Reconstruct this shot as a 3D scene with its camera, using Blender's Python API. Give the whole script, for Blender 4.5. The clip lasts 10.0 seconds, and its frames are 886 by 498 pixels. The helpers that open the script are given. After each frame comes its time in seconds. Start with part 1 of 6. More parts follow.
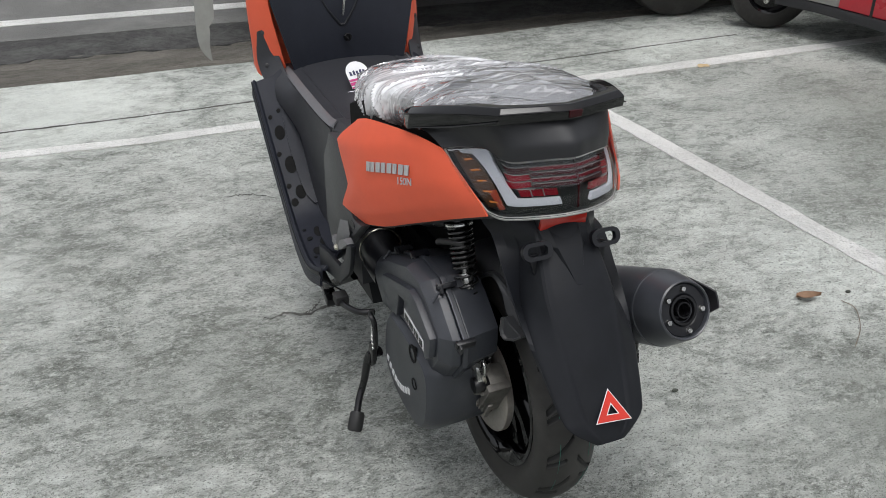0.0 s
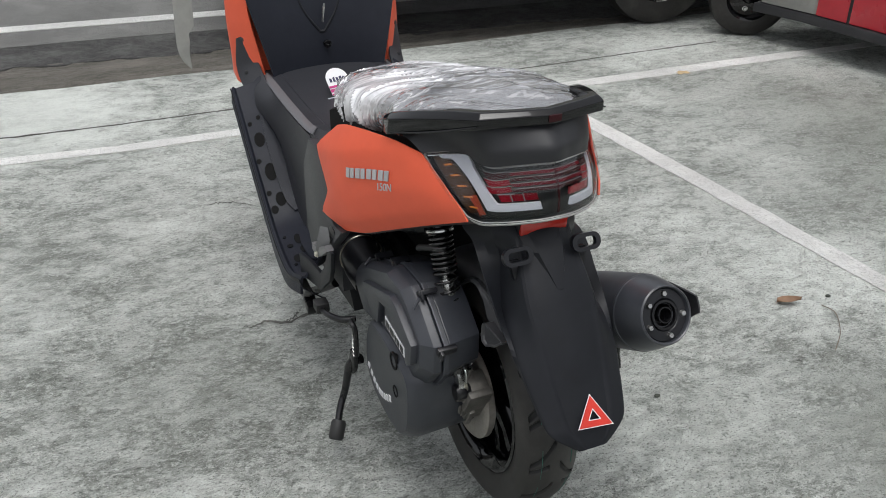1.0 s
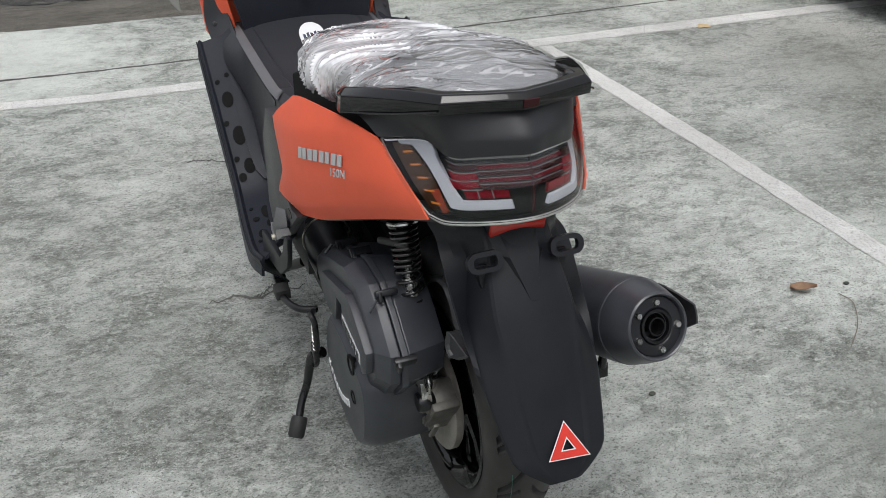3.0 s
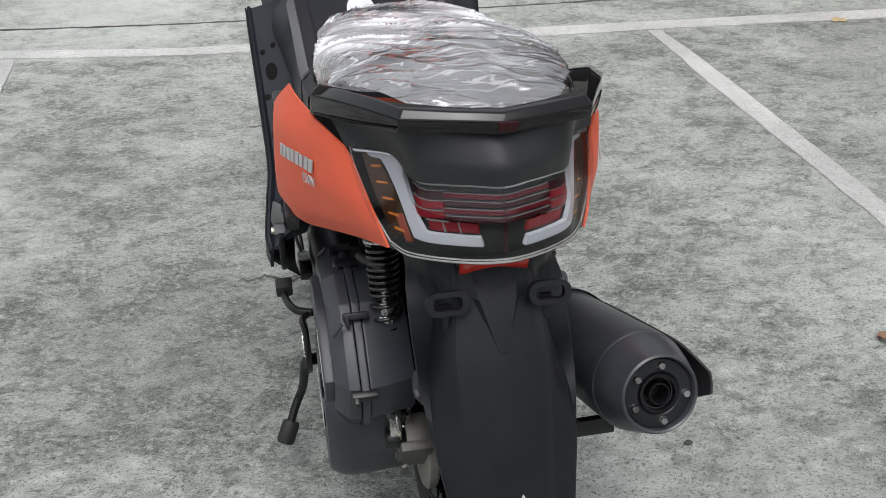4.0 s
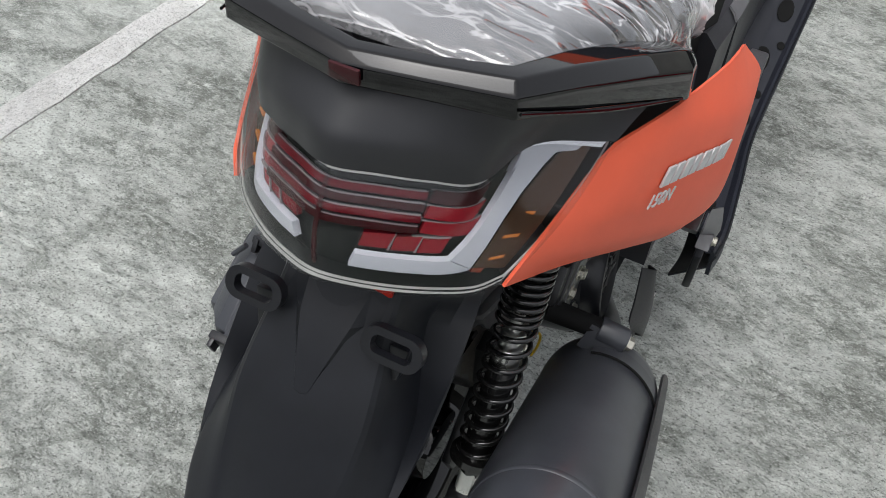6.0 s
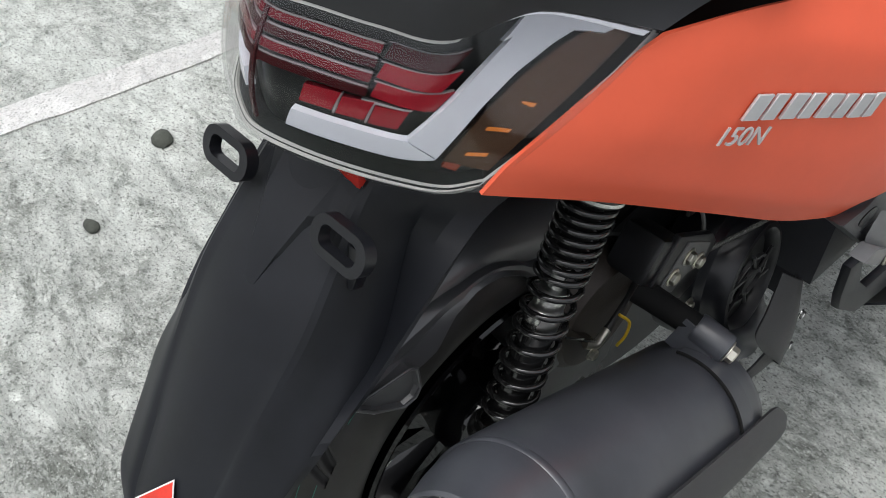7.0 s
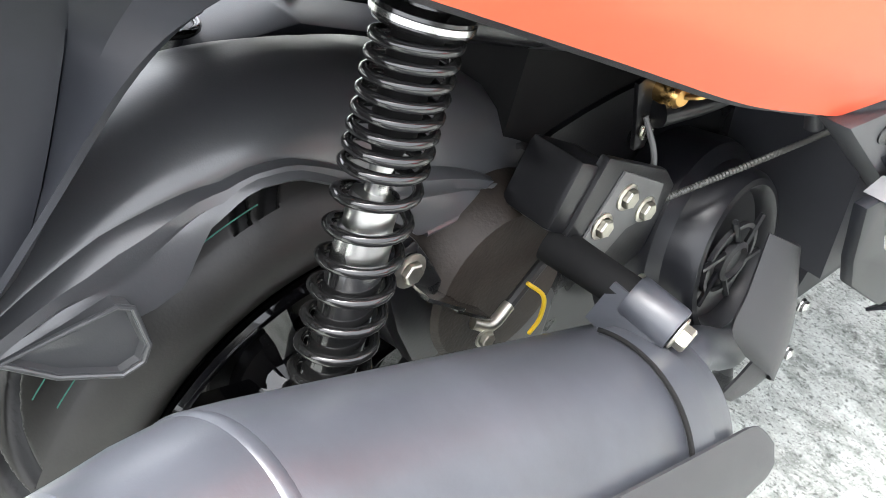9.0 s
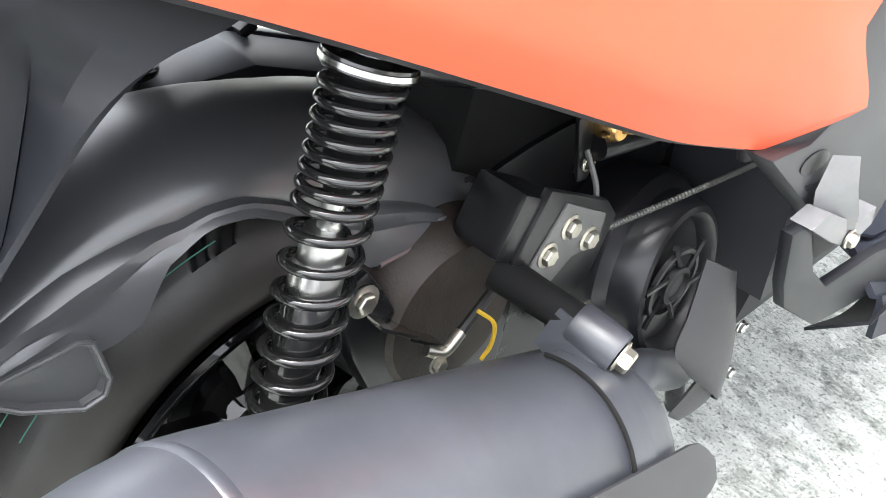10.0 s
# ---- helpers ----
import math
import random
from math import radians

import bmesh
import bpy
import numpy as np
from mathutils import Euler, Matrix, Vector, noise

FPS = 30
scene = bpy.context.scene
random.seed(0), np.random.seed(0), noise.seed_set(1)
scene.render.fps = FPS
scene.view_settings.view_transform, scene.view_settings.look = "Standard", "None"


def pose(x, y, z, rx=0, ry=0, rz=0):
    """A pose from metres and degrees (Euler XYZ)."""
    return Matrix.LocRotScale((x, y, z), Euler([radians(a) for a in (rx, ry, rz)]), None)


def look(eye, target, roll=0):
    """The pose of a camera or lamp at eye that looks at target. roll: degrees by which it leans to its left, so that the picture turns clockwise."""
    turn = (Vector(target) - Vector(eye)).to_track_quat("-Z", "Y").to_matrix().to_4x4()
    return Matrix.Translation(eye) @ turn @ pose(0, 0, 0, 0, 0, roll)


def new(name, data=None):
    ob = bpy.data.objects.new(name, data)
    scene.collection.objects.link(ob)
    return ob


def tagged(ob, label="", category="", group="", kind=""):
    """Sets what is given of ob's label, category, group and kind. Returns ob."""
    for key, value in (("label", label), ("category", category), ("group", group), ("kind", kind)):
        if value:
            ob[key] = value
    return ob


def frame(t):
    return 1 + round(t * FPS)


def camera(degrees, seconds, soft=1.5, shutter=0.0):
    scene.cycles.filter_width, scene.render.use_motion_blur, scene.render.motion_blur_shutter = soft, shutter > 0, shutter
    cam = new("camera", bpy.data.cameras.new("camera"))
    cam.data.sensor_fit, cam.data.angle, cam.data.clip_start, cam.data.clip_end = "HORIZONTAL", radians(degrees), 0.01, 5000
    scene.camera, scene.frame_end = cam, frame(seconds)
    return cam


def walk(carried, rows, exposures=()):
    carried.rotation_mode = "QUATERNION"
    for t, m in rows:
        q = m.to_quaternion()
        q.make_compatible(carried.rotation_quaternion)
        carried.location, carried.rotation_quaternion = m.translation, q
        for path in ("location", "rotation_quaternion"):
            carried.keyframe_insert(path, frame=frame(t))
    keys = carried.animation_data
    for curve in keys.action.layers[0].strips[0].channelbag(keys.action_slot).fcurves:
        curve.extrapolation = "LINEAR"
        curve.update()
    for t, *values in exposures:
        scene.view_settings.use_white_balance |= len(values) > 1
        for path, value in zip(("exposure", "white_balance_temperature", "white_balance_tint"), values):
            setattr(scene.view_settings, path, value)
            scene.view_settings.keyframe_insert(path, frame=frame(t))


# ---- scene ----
cam = camera(53.57, 10.0, soft=0.9)
PATH = [
    (0, (-0.65, -1.284, 1.364), (0.003, 0.325, 0.37), -0.4),
    (0.5, (-0.653, -1.278, 1.358), (0.007, 0.335, 0.377), -0.5),
    (1, (-0.644, -1.281, 1.357), (0.048, 0.321, 0.379), -0.1),
    (1.5, (-0.618, -1.281, 1.348), (0.094, 0.303, 0.358), -0.1),
    (2, (-0.539, -1.271, 1.339), (0.152, 0.307, 0.322), -0.1),
    (2.5, (-0.496, -1.212, 1.336), (0.158, 0.358, 0.284), -0.1),
    (2.7, (-0.499, -1.173, 1.336), (0.156, 0.387, 0.27), 0.1),
    (3.8, (-0.31, -1.02, 1.321), (0.111, 0.56, 0.169), 1.9),
    (4, (-0.239, -1.002, 1.318), (0.111, 0.586, 0.154), 1.2),
    (4.5, (-0.121, -0.932, 1.29), (0.084, 0.597, 0.019), 2.0),
    (5, (-0.039, -0.773, 1.273), (0.03, 0.705, -0.072), 6.5),
    (5.2, (-0.008, -0.712, 1.263), (-0.056, 0.734, -0.118), 8.4),
    (6.3, (0.318, -0.597, 1.166), (-0.351, 0.653, -0.244), 5.1),
    (6.5, (0.347, -0.583, 1.144), (-0.418, 0.595, -0.28), 3.9),
    (7, (0.382, -0.458, 1.06), (-0.621, 0.539, -0.354), 1.8),
    (7.5, (0.411, -0.349, 0.913), (-0.805, 0.511, -0.421), -0.9),
    (8, (0.406, -0.327, 0.829), (-0.877, 0.546, -0.432), -0.8),
    (8.5, (0.397, -0.308, 0.822), (-0.862, 0.596, -0.442), -0.5),
    (9, (0.394, -0.267, 0.81), (-0.752, 0.74, -0.483), 1.4),
    (9.5, (0.4, -0.259, 0.815), (-0.717, 0.799, -0.462), 2.1),
    (10, (0.411, -0.272, 0.828), (-0.709, 0.82, -0.418), 2.3),
]
EXPOSURES = [(0, -0.14), (5, -0.16), (6.3, 0.24), (6.6, 0.34), (7.1, 0.38), (7.5, 0.88), (7.8, 1.75), (8.3, 2.45), (9.0, 2.65), (10, 2.6)]
walk(cam, [(t, look(eye, target, roll)) for t, eye, target, roll in PATH], EXPOSURES)

# ---- sky and light: a bright overcast day ----
world = bpy.data.worlds.new("sky")
scene.world = world
world.use_nodes = True
wn, wl = world.node_tree.nodes, world.node_tree.links
sky = wn.new("ShaderNodeTexSky")
sky.sky_type, sky.sun_disc = "NISHITA", False
sky.sun_elevation, sky.sun_rotation = radians(77), radians(200)
sky.dust_density, sky.air_density = 4.0, 1.0
soft_sky = wn.new("ShaderNodeHueSaturation")
soft_sky.inputs["Saturation"].default_value = 0.22
wl.new(sky.outputs[0], soft_sky.inputs["Color"])
wl.new(soft_sky.outputs[0], wn["Background"].inputs["Color"])
wn["Background"].inputs["Strength"].default_value = 0.19
sun = new("sun", bpy.data.lights.new("sun", "SUN"))
sun.data.energy, sun.data.angle, sun.data.color = 1.1, radians(40), (0.97, 0.985, 1.0)
sun.matrix_world = look((-0.45, -1.25, 5.7), (0, 0, 0))


# ---- materials ----
def material(name, colour, rough=0.5, metal=0.0, grain=0.0, scale=60.0, bump=0.0, bump_scale=400.0, spread=0.0, coat=0.0, dust=0.0, specular=0.5):
    """A surface with two scales of variation: grain in the colour, fine relief, and spread in the gloss."""
    m = bpy.data.materials.new(name)
    m.use_nodes = True
    n, l = m.node_tree.nodes, m.node_tree.links
    b = n["Principled BSDF"]
    b.inputs["Base Color"].default_value = (*colour, 1)
    b.inputs["Roughness"].default_value, b.inputs["Metallic"].default_value = rough, metal
    b.inputs["Coat Weight"].default_value, b.inputs["Specular IOR Level"].default_value = coat, specular
    b.inputs["Coat Roughness"].default_value = 0.08
    place = n.new("ShaderNodeTexCoord")
    tex = n.new("ShaderNodeTexNoise")
    tex.inputs["Scale"].default_value, tex.inputs["Detail"].default_value, tex.inputs["Roughness"].default_value = scale, 6, 0.65
    l.new(place.outputs["Object"], tex.inputs["Vector"])
    wide = n.new("ShaderNodeTexNoise")
    wide.inputs["Scale"].default_value, wide.inputs["Detail"].default_value = scale / 7, 4
    l.new(place.outputs["Object"], wide.inputs["Vector"])
    if grain:
        both = n.new("ShaderNodeMath")
        both.operation = "ADD"
        l.new(tex.outputs["Fac"], both.inputs[0])
        l.new(wide.outputs["Fac"], both.inputs[1])
        ramp = n.new("ShaderNodeMapRange")
        ramp.inputs["From Min"].default_value, ramp.inputs["From Max"].default_value = 0.7, 1.3
        ramp.inputs["To Min"].default_value, ramp.inputs["To Max"].default_value = 1 - grain, 1 + grain
        l.new(both.outputs[0], ramp.inputs["Value"])
        mul = n.new("ShaderNodeVectorMath")
        mul.operation = "SCALE"
        mul.inputs[0].default_value = colour
        l.new(ramp.outputs[0], mul.inputs["Scale"])
        l.new(mul.outputs[0], b.inputs["Base Color"])
        if dust:
            spots = n.new("ShaderNodeMapRange")
            spots.inputs["From Min"].default_value, spots.inputs["From Max"].default_value = 0.56, 0.8
            spots.inputs["To Max"].default_value = dust
            l.new(wide.outputs["Fac"], spots.inputs["Value"])
            mix = n.new("ShaderNodeMix")
            mix.data_type = "RGBA"
            mix.inputs["B"].default_value = (0.32, 0.31, 0.29, 1)
            l.new(spots.outputs[0], mix.inputs["Factor"])
            l.new(mul.outputs[0], mix.inputs["A"])
            l.new(mix.outputs["Result"], b.inputs["Base Color"])
    if spread:
        gloss = n.new("ShaderNodeMapRange")
        gloss.inputs["From Min"].default_value, gloss.inputs["From Max"].default_value = 0.3, 0.7
        gloss.inputs["To Min"].default_value, gloss.inputs["To Max"].default_value = max(0.02, rough - spread), min(1, rough + spread)
        l.new(wide.outputs["Fac"], gloss.inputs["Value"])
        l.new(gloss.outputs[0], b.inputs["Roughness"])
    if bump:
        fine = n.new("ShaderNodeTexNoise")
        fine.inputs["Scale"].default_value, fine.inputs["Detail"].default_value = bump_scale, 3
        l.new(place.outputs["Object"], fine.inputs["Vector"])
        relief = n.new("ShaderNodeBump")
        relief.inputs["Strength"].default_value, relief.inputs["Distance"].default_value = bump, 0.002
        l.new(fine.outputs["Fac"], relief.inputs["Height"])
        l.new(relief.outputs[0], b.inputs["Normal"])
    return m


BLACK_PLASTIC = material("black_plastic", (0.0085, 0.0095, 0.0124), 0.46, specular=0.30, grain=0.3, scale=22, bump=0.03, bump_scale=1500, spread=0.08, dust=0.06)
SMOOTH_PLASTIC = material("smooth_black_plastic", (0.009, 0.0095, 0.012), 0.33, specular=0.45, grain=0.15, scale=30, bump=0.04, bump_scale=700, spread=0.08, dust=0.05)
GREY_PLASTIC = material("dark_grey_plastic", (0.03, 0.03, 0.033), 0.5, grain=0.12, scale=40, bump=0.12, bump_scale=1500, spread=0.06, dust=0.05)
LIGHT_PLASTIC = material("worn_grey_plastic", (0.034, 0.035, 0.039), 0.45, grain=0.12, scale=40, bump=0.1, bump_scale=1500, spread=0.06, dust=0.05)
NAVY_RUBBER = material("dark_navy_rubbery_plastic", (0.014, 0.016, 0.024), 0.5, specular=0.3, grain=0.15, scale=40, bump=0.15, bump_scale=1300, spread=0.06)
# Lighter base than black_plastic: the sky's sheen on the tunnel is painted in.
TUNNEL = material("satin_dark_plastic", (0.028, 0.029, 0.034), 0.42, specular=0.5, grain=0.12, scale=40, bump=0.06, bump_scale=1500, spread=0.06)
# Pale colour holds the sky's highlight on the tunnel's black chamfer.
CHAMFER_LIGHT = material("chamfer_sky_highlight", (0.12, 0.12, 0.128), 0.36, grain=0.15, scale=40, spread=0.08)
GLOSS_BLACK = material("gloss_black_paint", (0.0025, 0.0025, 0.003), 0.04, specular=0.5, grain=0.1, spread=0.02)
ORANGE = material("satin_orange_paint", (0.76, 0.122, 0.060), 0.5, specular=0.3, grain=0.05, scale=20, bump=0.02, bump_scale=900, spread=0.05)
VINYL = material("black_vinyl", (0.016, 0.0165, 0.019), 0.44, specular=0.5, grain=0.12, scale=50, bump=0.06, bump_scale=1500, spread=0.06)
# Near-black; in recesses, holes and under the body its colour stands for shade.
DEEP_BLACK = material("matt_near_black", (0.006, 0.006, 0.006), 0.8, grain=0.2, specular=0.2)
RUBBER = material("tyre_rubber", (0.022, 0.0205, 0.019), 0.52, grain=0.35, scale=40, bump=0.06, bump_scale=600, spread=0.1, dust=0.16)
HOSE_GREY = material("grey_ribbed_plastic", (0.07, 0.07, 0.065), 0.45, grain=0.15)
SOFT_RUBBER = material("soft_rubber", (0.018, 0.018, 0.018), 0.6, grain=0.15, bump=0.1)
CASE_BLACK = material("black_cast_cover", (0.032, 0.035, 0.043), 0.38, specular=0.55, grain=0.15, scale=40, bump=0.08, bump_scale=1100, spread=0.07, dust=0.08)
FRAME_BLACK = material("black_frame_paint", (0.007, 0.007, 0.008), 0.30, grain=0.2, scale=50, bump=0.05, spread=0.1, dust=0.03)
MUFFLER_BLACK = material("matt_black_heat_paint", (0.040, 0.043, 0.051), 0.36, specular=0.8, grain=0.4, scale=16, bump=0.02, bump_scale=900, spread=0.12, dust=0.13)
HUGGER_BLACK = material("satin_black_moulding", (0.05, 0.051, 0.054), 0.32, specular=0.9, grain=0.12, scale=25, bump=0.05, bump_scale=900, spread=0.07, dust=0.10)
SPRING_BLACK = material("gloss_black_spring", (0.01, 0.01, 0.01), 0.16, grain=0.1, spread=0.05, coat=0.5)
STEEL = material("bright_steel", (0.62, 0.62, 0.60), 0.24, metal=1.0, grain=0.1, scale=120, spread=0.1)
ZINC = material("zinc_plated_steel", (0.55, 0.53, 0.46), 0.34, metal=1.0, grain=0.15, scale=150, spread=0.1)
ALLOY = material("cast_alloy", (0.27, 0.25, 0.225), 0.45, metal=0.4, grain=0.2, scale=90, bump=0.2, bump_scale=500, spread=0.1)
SILVER = material("silver_paint", (0.50, 0.51, 0.52), 0.38, metal=0.3, grain=0.06, spread=0.06)
PLATE_GREY = material("grey_painted_plate", (0.10, 0.10, 0.098), 0.4, grain=0.2, scale=60, spread=0.1, dust=0.1)
PEG_GREY = material("dull_cast_silver", (0.19, 0.19, 0.195), 0.45, metal=0.3, grain=0.12, scale=60, bump=0.08, spread=0.06)
BRASS = material("yellow_brass", (0.75, 0.45, 0.16), 0.3, metal=1.0, grain=0.12, scale=120, spread=0.1)
RUST = material("brown_oxidised_cast", (0.032, 0.025, 0.02), 0.55, metal=0.3, grain=0.35, scale=60, bump=0.2, spread=0.1)
WHITE = material("white_print", (0.75, 0.75, 0.76), 0.4, grain=0.05)
RED_STICKER = material("red_reflective_sticker", (0.62, 0.035, 0.02), 0.35, grain=0.1, scale=200)
YELLOW = material("yellow_cable", (0.75, 0.5, 0.03), 0.4)
GREEN_LINE = material("green_tyre_mark", (0.02, 0.14, 0.10), 0.6, grain=0.3, scale=120)


def clear(name, colour, rough, ior, haze=0.0, steep=4.0, most=0.45):
    """Thin clear plastic: it lets light straight through and mirrors at its surface by Fresnel's law. haze: white mixed
    in, which also paints sky glints.
    """
    m = bpy.data.materials.new(name)
    m.use_nodes = True
    n, l = m.node_tree.nodes, m.node_tree.links
    n.remove(n["Principled BSDF"])
    see, shine, mix, edge_on = n.new("ShaderNodeBsdfTransparent"), n.new("ShaderNodeBsdfGlossy"), n.new("ShaderNodeMixShader"), n.new("ShaderNodeLayerWeight")
    rise, gain = n.new("ShaderNodeMath"), n.new("ShaderNodeMapRange")
    see.inputs["Color"].default_value = (*colour, 1)
    shine.inputs["Roughness"].default_value = rough
    rise.operation = "POWER"
    rise.inputs[1].default_value = steep
    gain.inputs["To Min"].default_value, gain.inputs["To Max"].default_value = ((ior - 1) / (ior + 1)) ** 2 * 0.55, most
    l.new(edge_on.outputs["Facing"], rise.inputs[0])
    l.new(rise.outputs[0], gain.inputs["Value"])
    body = see
    if haze:
        milk, body = n.new("ShaderNodeBsdfDiffuse"), n.new("ShaderNodeMixShader")
        place, tex, amount = n.new("ShaderNodeTexCoord"), n.new("ShaderNodeTexNoise"), n.new("ShaderNodeMapRange")
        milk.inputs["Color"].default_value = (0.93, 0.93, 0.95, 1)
        bend, crease, relief = n.new("ShaderNodeMapping"), n.new("ShaderNodeTexNoise"), n.new("ShaderNodeBump")
        bend.inputs["Rotation"].default_value, bend.inputs["Scale"].default_value = (0.0, 0.0, radians(40)), (16, 50, 24)
        crease.noise_type = "RIDGED_MULTIFRACTAL"
        crease.inputs["Scale"].default_value, crease.inputs["Detail"].default_value, crease.inputs["Distortion"].default_value = 1.0, 6, 0.9
        relief.inputs["Strength"].default_value, relief.inputs["Distance"].default_value = 0.9, 0.004
        l.new(place.outputs["Object"], bend.inputs["Vector"])
        l.new(bend.outputs[0], crease.inputs["Vector"])
        l.new(crease.outputs[0], relief.inputs["Height"])
        l.new(relief.outputs[0], shine.inputs["Normal"])
        l.new(relief.outputs[0], milk.inputs["Normal"])
        tex.inputs["Scale"].default_value, tex.inputs["Detail"].default_value = 5, 5
        amount.inputs["From Min"].default_value, amount.inputs["From Max"].default_value = 0.35, 0.7
        amount.inputs["To Min"].default_value, amount.inputs["To Max"].default_value = haze * 0.1, haze * 2.2
        l.new(place.outputs["Object"], tex.inputs["Vector"])
        l.new(tex.outputs["Fac"], amount.inputs["Value"])
        # White streaks paint the sky's glints along the creases as diffuse colour.
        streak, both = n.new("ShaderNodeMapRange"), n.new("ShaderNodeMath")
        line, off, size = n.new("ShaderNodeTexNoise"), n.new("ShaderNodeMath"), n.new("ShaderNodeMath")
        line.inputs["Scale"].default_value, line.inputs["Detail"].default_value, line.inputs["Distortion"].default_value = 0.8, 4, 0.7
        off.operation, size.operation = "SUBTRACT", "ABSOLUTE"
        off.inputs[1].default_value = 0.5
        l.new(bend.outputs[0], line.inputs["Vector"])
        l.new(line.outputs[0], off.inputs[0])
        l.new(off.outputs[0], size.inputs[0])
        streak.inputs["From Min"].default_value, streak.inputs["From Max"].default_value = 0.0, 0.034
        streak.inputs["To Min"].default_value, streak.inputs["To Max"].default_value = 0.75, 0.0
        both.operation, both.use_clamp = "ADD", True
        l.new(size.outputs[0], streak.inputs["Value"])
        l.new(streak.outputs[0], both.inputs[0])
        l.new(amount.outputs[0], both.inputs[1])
        # Clearer where tight at the rear; the front's brighter light is painted in white.
        split, front_white, milky = n.new("ShaderNodeSeparateXYZ"), n.new("ShaderNodeMapRange"), n.new("ShaderNodeMath")
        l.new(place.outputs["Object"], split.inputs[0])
        l.new(split.outputs["Y"], front_white.inputs["Value"])
        front_white.inputs["From Min"].default_value, front_white.inputs["From Max"].default_value = -0.09, 0.20
        front_white.inputs["To Min"].default_value, front_white.inputs["To Max"].default_value = 0.42, 1.45
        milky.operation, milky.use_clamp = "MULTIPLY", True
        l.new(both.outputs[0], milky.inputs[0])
        l.new(front_white.outputs[0], milky.inputs[1])
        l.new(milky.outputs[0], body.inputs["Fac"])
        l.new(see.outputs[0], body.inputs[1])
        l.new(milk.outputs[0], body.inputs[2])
    l.new(gain.outputs[0], mix.inputs["Fac"])
    l.new(body.outputs[0], mix.inputs[1])
    l.new(shine.outputs[0], mix.inputs[2])
    l.new(mix.outputs[0], n["Material Output"].inputs["Surface"])
    return m


LENS = clear("clear_lamp_lens", (0.93, 0.93, 0.93), 0.03, 1.5)
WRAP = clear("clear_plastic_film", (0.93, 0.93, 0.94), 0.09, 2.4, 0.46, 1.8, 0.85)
RED_LENS = material("red_lamp_plastic", (0.23, 0.007, 0.016), 0.2, specular=0.3)
BAR_RED = material("deep_red_lamp_plastic", (0.11, 0.005, 0.011), 0.2, specular=0.3)
DARK_RED = material("dark_red_lamp_plastic", (0.035, 0.004, 0.006), 0.2, specular=0.3)
GUIDE = material("milky_light_guide", (0.60, 0.62, 0.68), 0.28, grain=0.04)
AMBER = material("amber_lamp_plastic", (0.65, 0.2, 0.03), 0.2, coat=0.3)
LAMP_DARK = material("smoked_lamp_housing", (0.010, 0.012, 0.013), 0.28, specular=0.25, grain=0.2)
LAMP_GREY = material("bronze_grey_reflector", (0.075, 0.038, 0.020), 0.25, metal=0.5)
TRIM_GREY = material("pale_grey_trim", (0.42, 0.42, 0.40), 0.3, grain=0.1, coat=0.2)
EDGE_GREY = material("smoked_clear_edge", (0.26, 0.23, 0.24), 0.25, grain=0.1)
LENS_GLINT = material("bright_lens_glint", (0.78, 0.78, 0.80), 0.12, metal=1.0, grain=0.05)
AMBER_DARK = material("dull_amber_plastic", (0.30, 0.045, 0.02), 0.25, coat=0.3)
REFLECTOR = material("red_reflector", (0.5, 0.03, 0.02), 0.15, coat=0.6, grain=0.1, scale=400)


# ---- mesh helpers ----
def finish(name, bm, mat, parent=None, label="", angle=38, smooth=True):
    bmesh.ops.recalc_face_normals(bm, faces=bm.faces)
    for f in bm.faces:
        f.smooth = smooth
    for e in bm.edges:
        if len(e.link_faces) == 2 and e.calc_face_angle(0) > radians(angle):
            e.smooth = False
    me = bpy.data.meshes.new(name)
    bm.to_mesh(me)
    bm.free()
    me.materials.append(mat)
    ob = new(name, me)
    ob.parent = parent
    if label:
        tagged(ob, label)
    return ob


def part(name, bm, mat, parent, label="", angle=38):
    return finish(name, bm, mat, parent, label, angle)


def shifted(by):
    """part() for a group of parts that sits by metres away from where its numbers put it."""
    def place(name, bm, mat, parent, label="", angle=38):
        bmesh.ops.translate(bm, vec=by, verts=bm.verts)
        return part(name, bm, mat, parent, label, angle)
    return place


def join(*bms):
    out = bms[0]
    for b in bms[1:]:
        me = bpy.data.meshes.new("tmp")
        b.to_mesh(me)
        out.from_mesh(me)
        bpy.data.meshes.remove(me)
        b.free()
    return out


def mirrored(bm):
    for v in bm.verts:
        v.co.x = -v.co.x
    bmesh.ops.reverse_faces(bm, faces=bm.faces)
    return bm


def curve(points, n, closed=False):
    """n points along a smooth (Catmull-Rom) line through the given ones."""
    p = [Vector(q) for q in points]
    k = len(p)
    spans = k if closed else k - 1
    out = []
    for i in range(n):
        s = i * spans / (n if closed else n - 1)
        a = min(int(s), spans - 1)
        t = s - a
        g = (lambda j: p[j % k]) if closed else (lambda j: p[min(max(j, 0), k - 1)])
        p0, p1, p2, p3 = g(a - 1), g(a), g(a + 1), g(a + 2)
        if not closed and a == 0:
            p0 = 2 * p1 - p2
        if not closed and a == spans - 1:
            p3 = 2 * p2 - p1
        out.append(0.5 * (2 * p1 + (p2 - p0) * t + (2 * p0 - 5 * p1 + 4 * p2 - p3) * t * t + (3 * p1 - p0 - 3 * p2 + p3) * t ** 3))
    return out


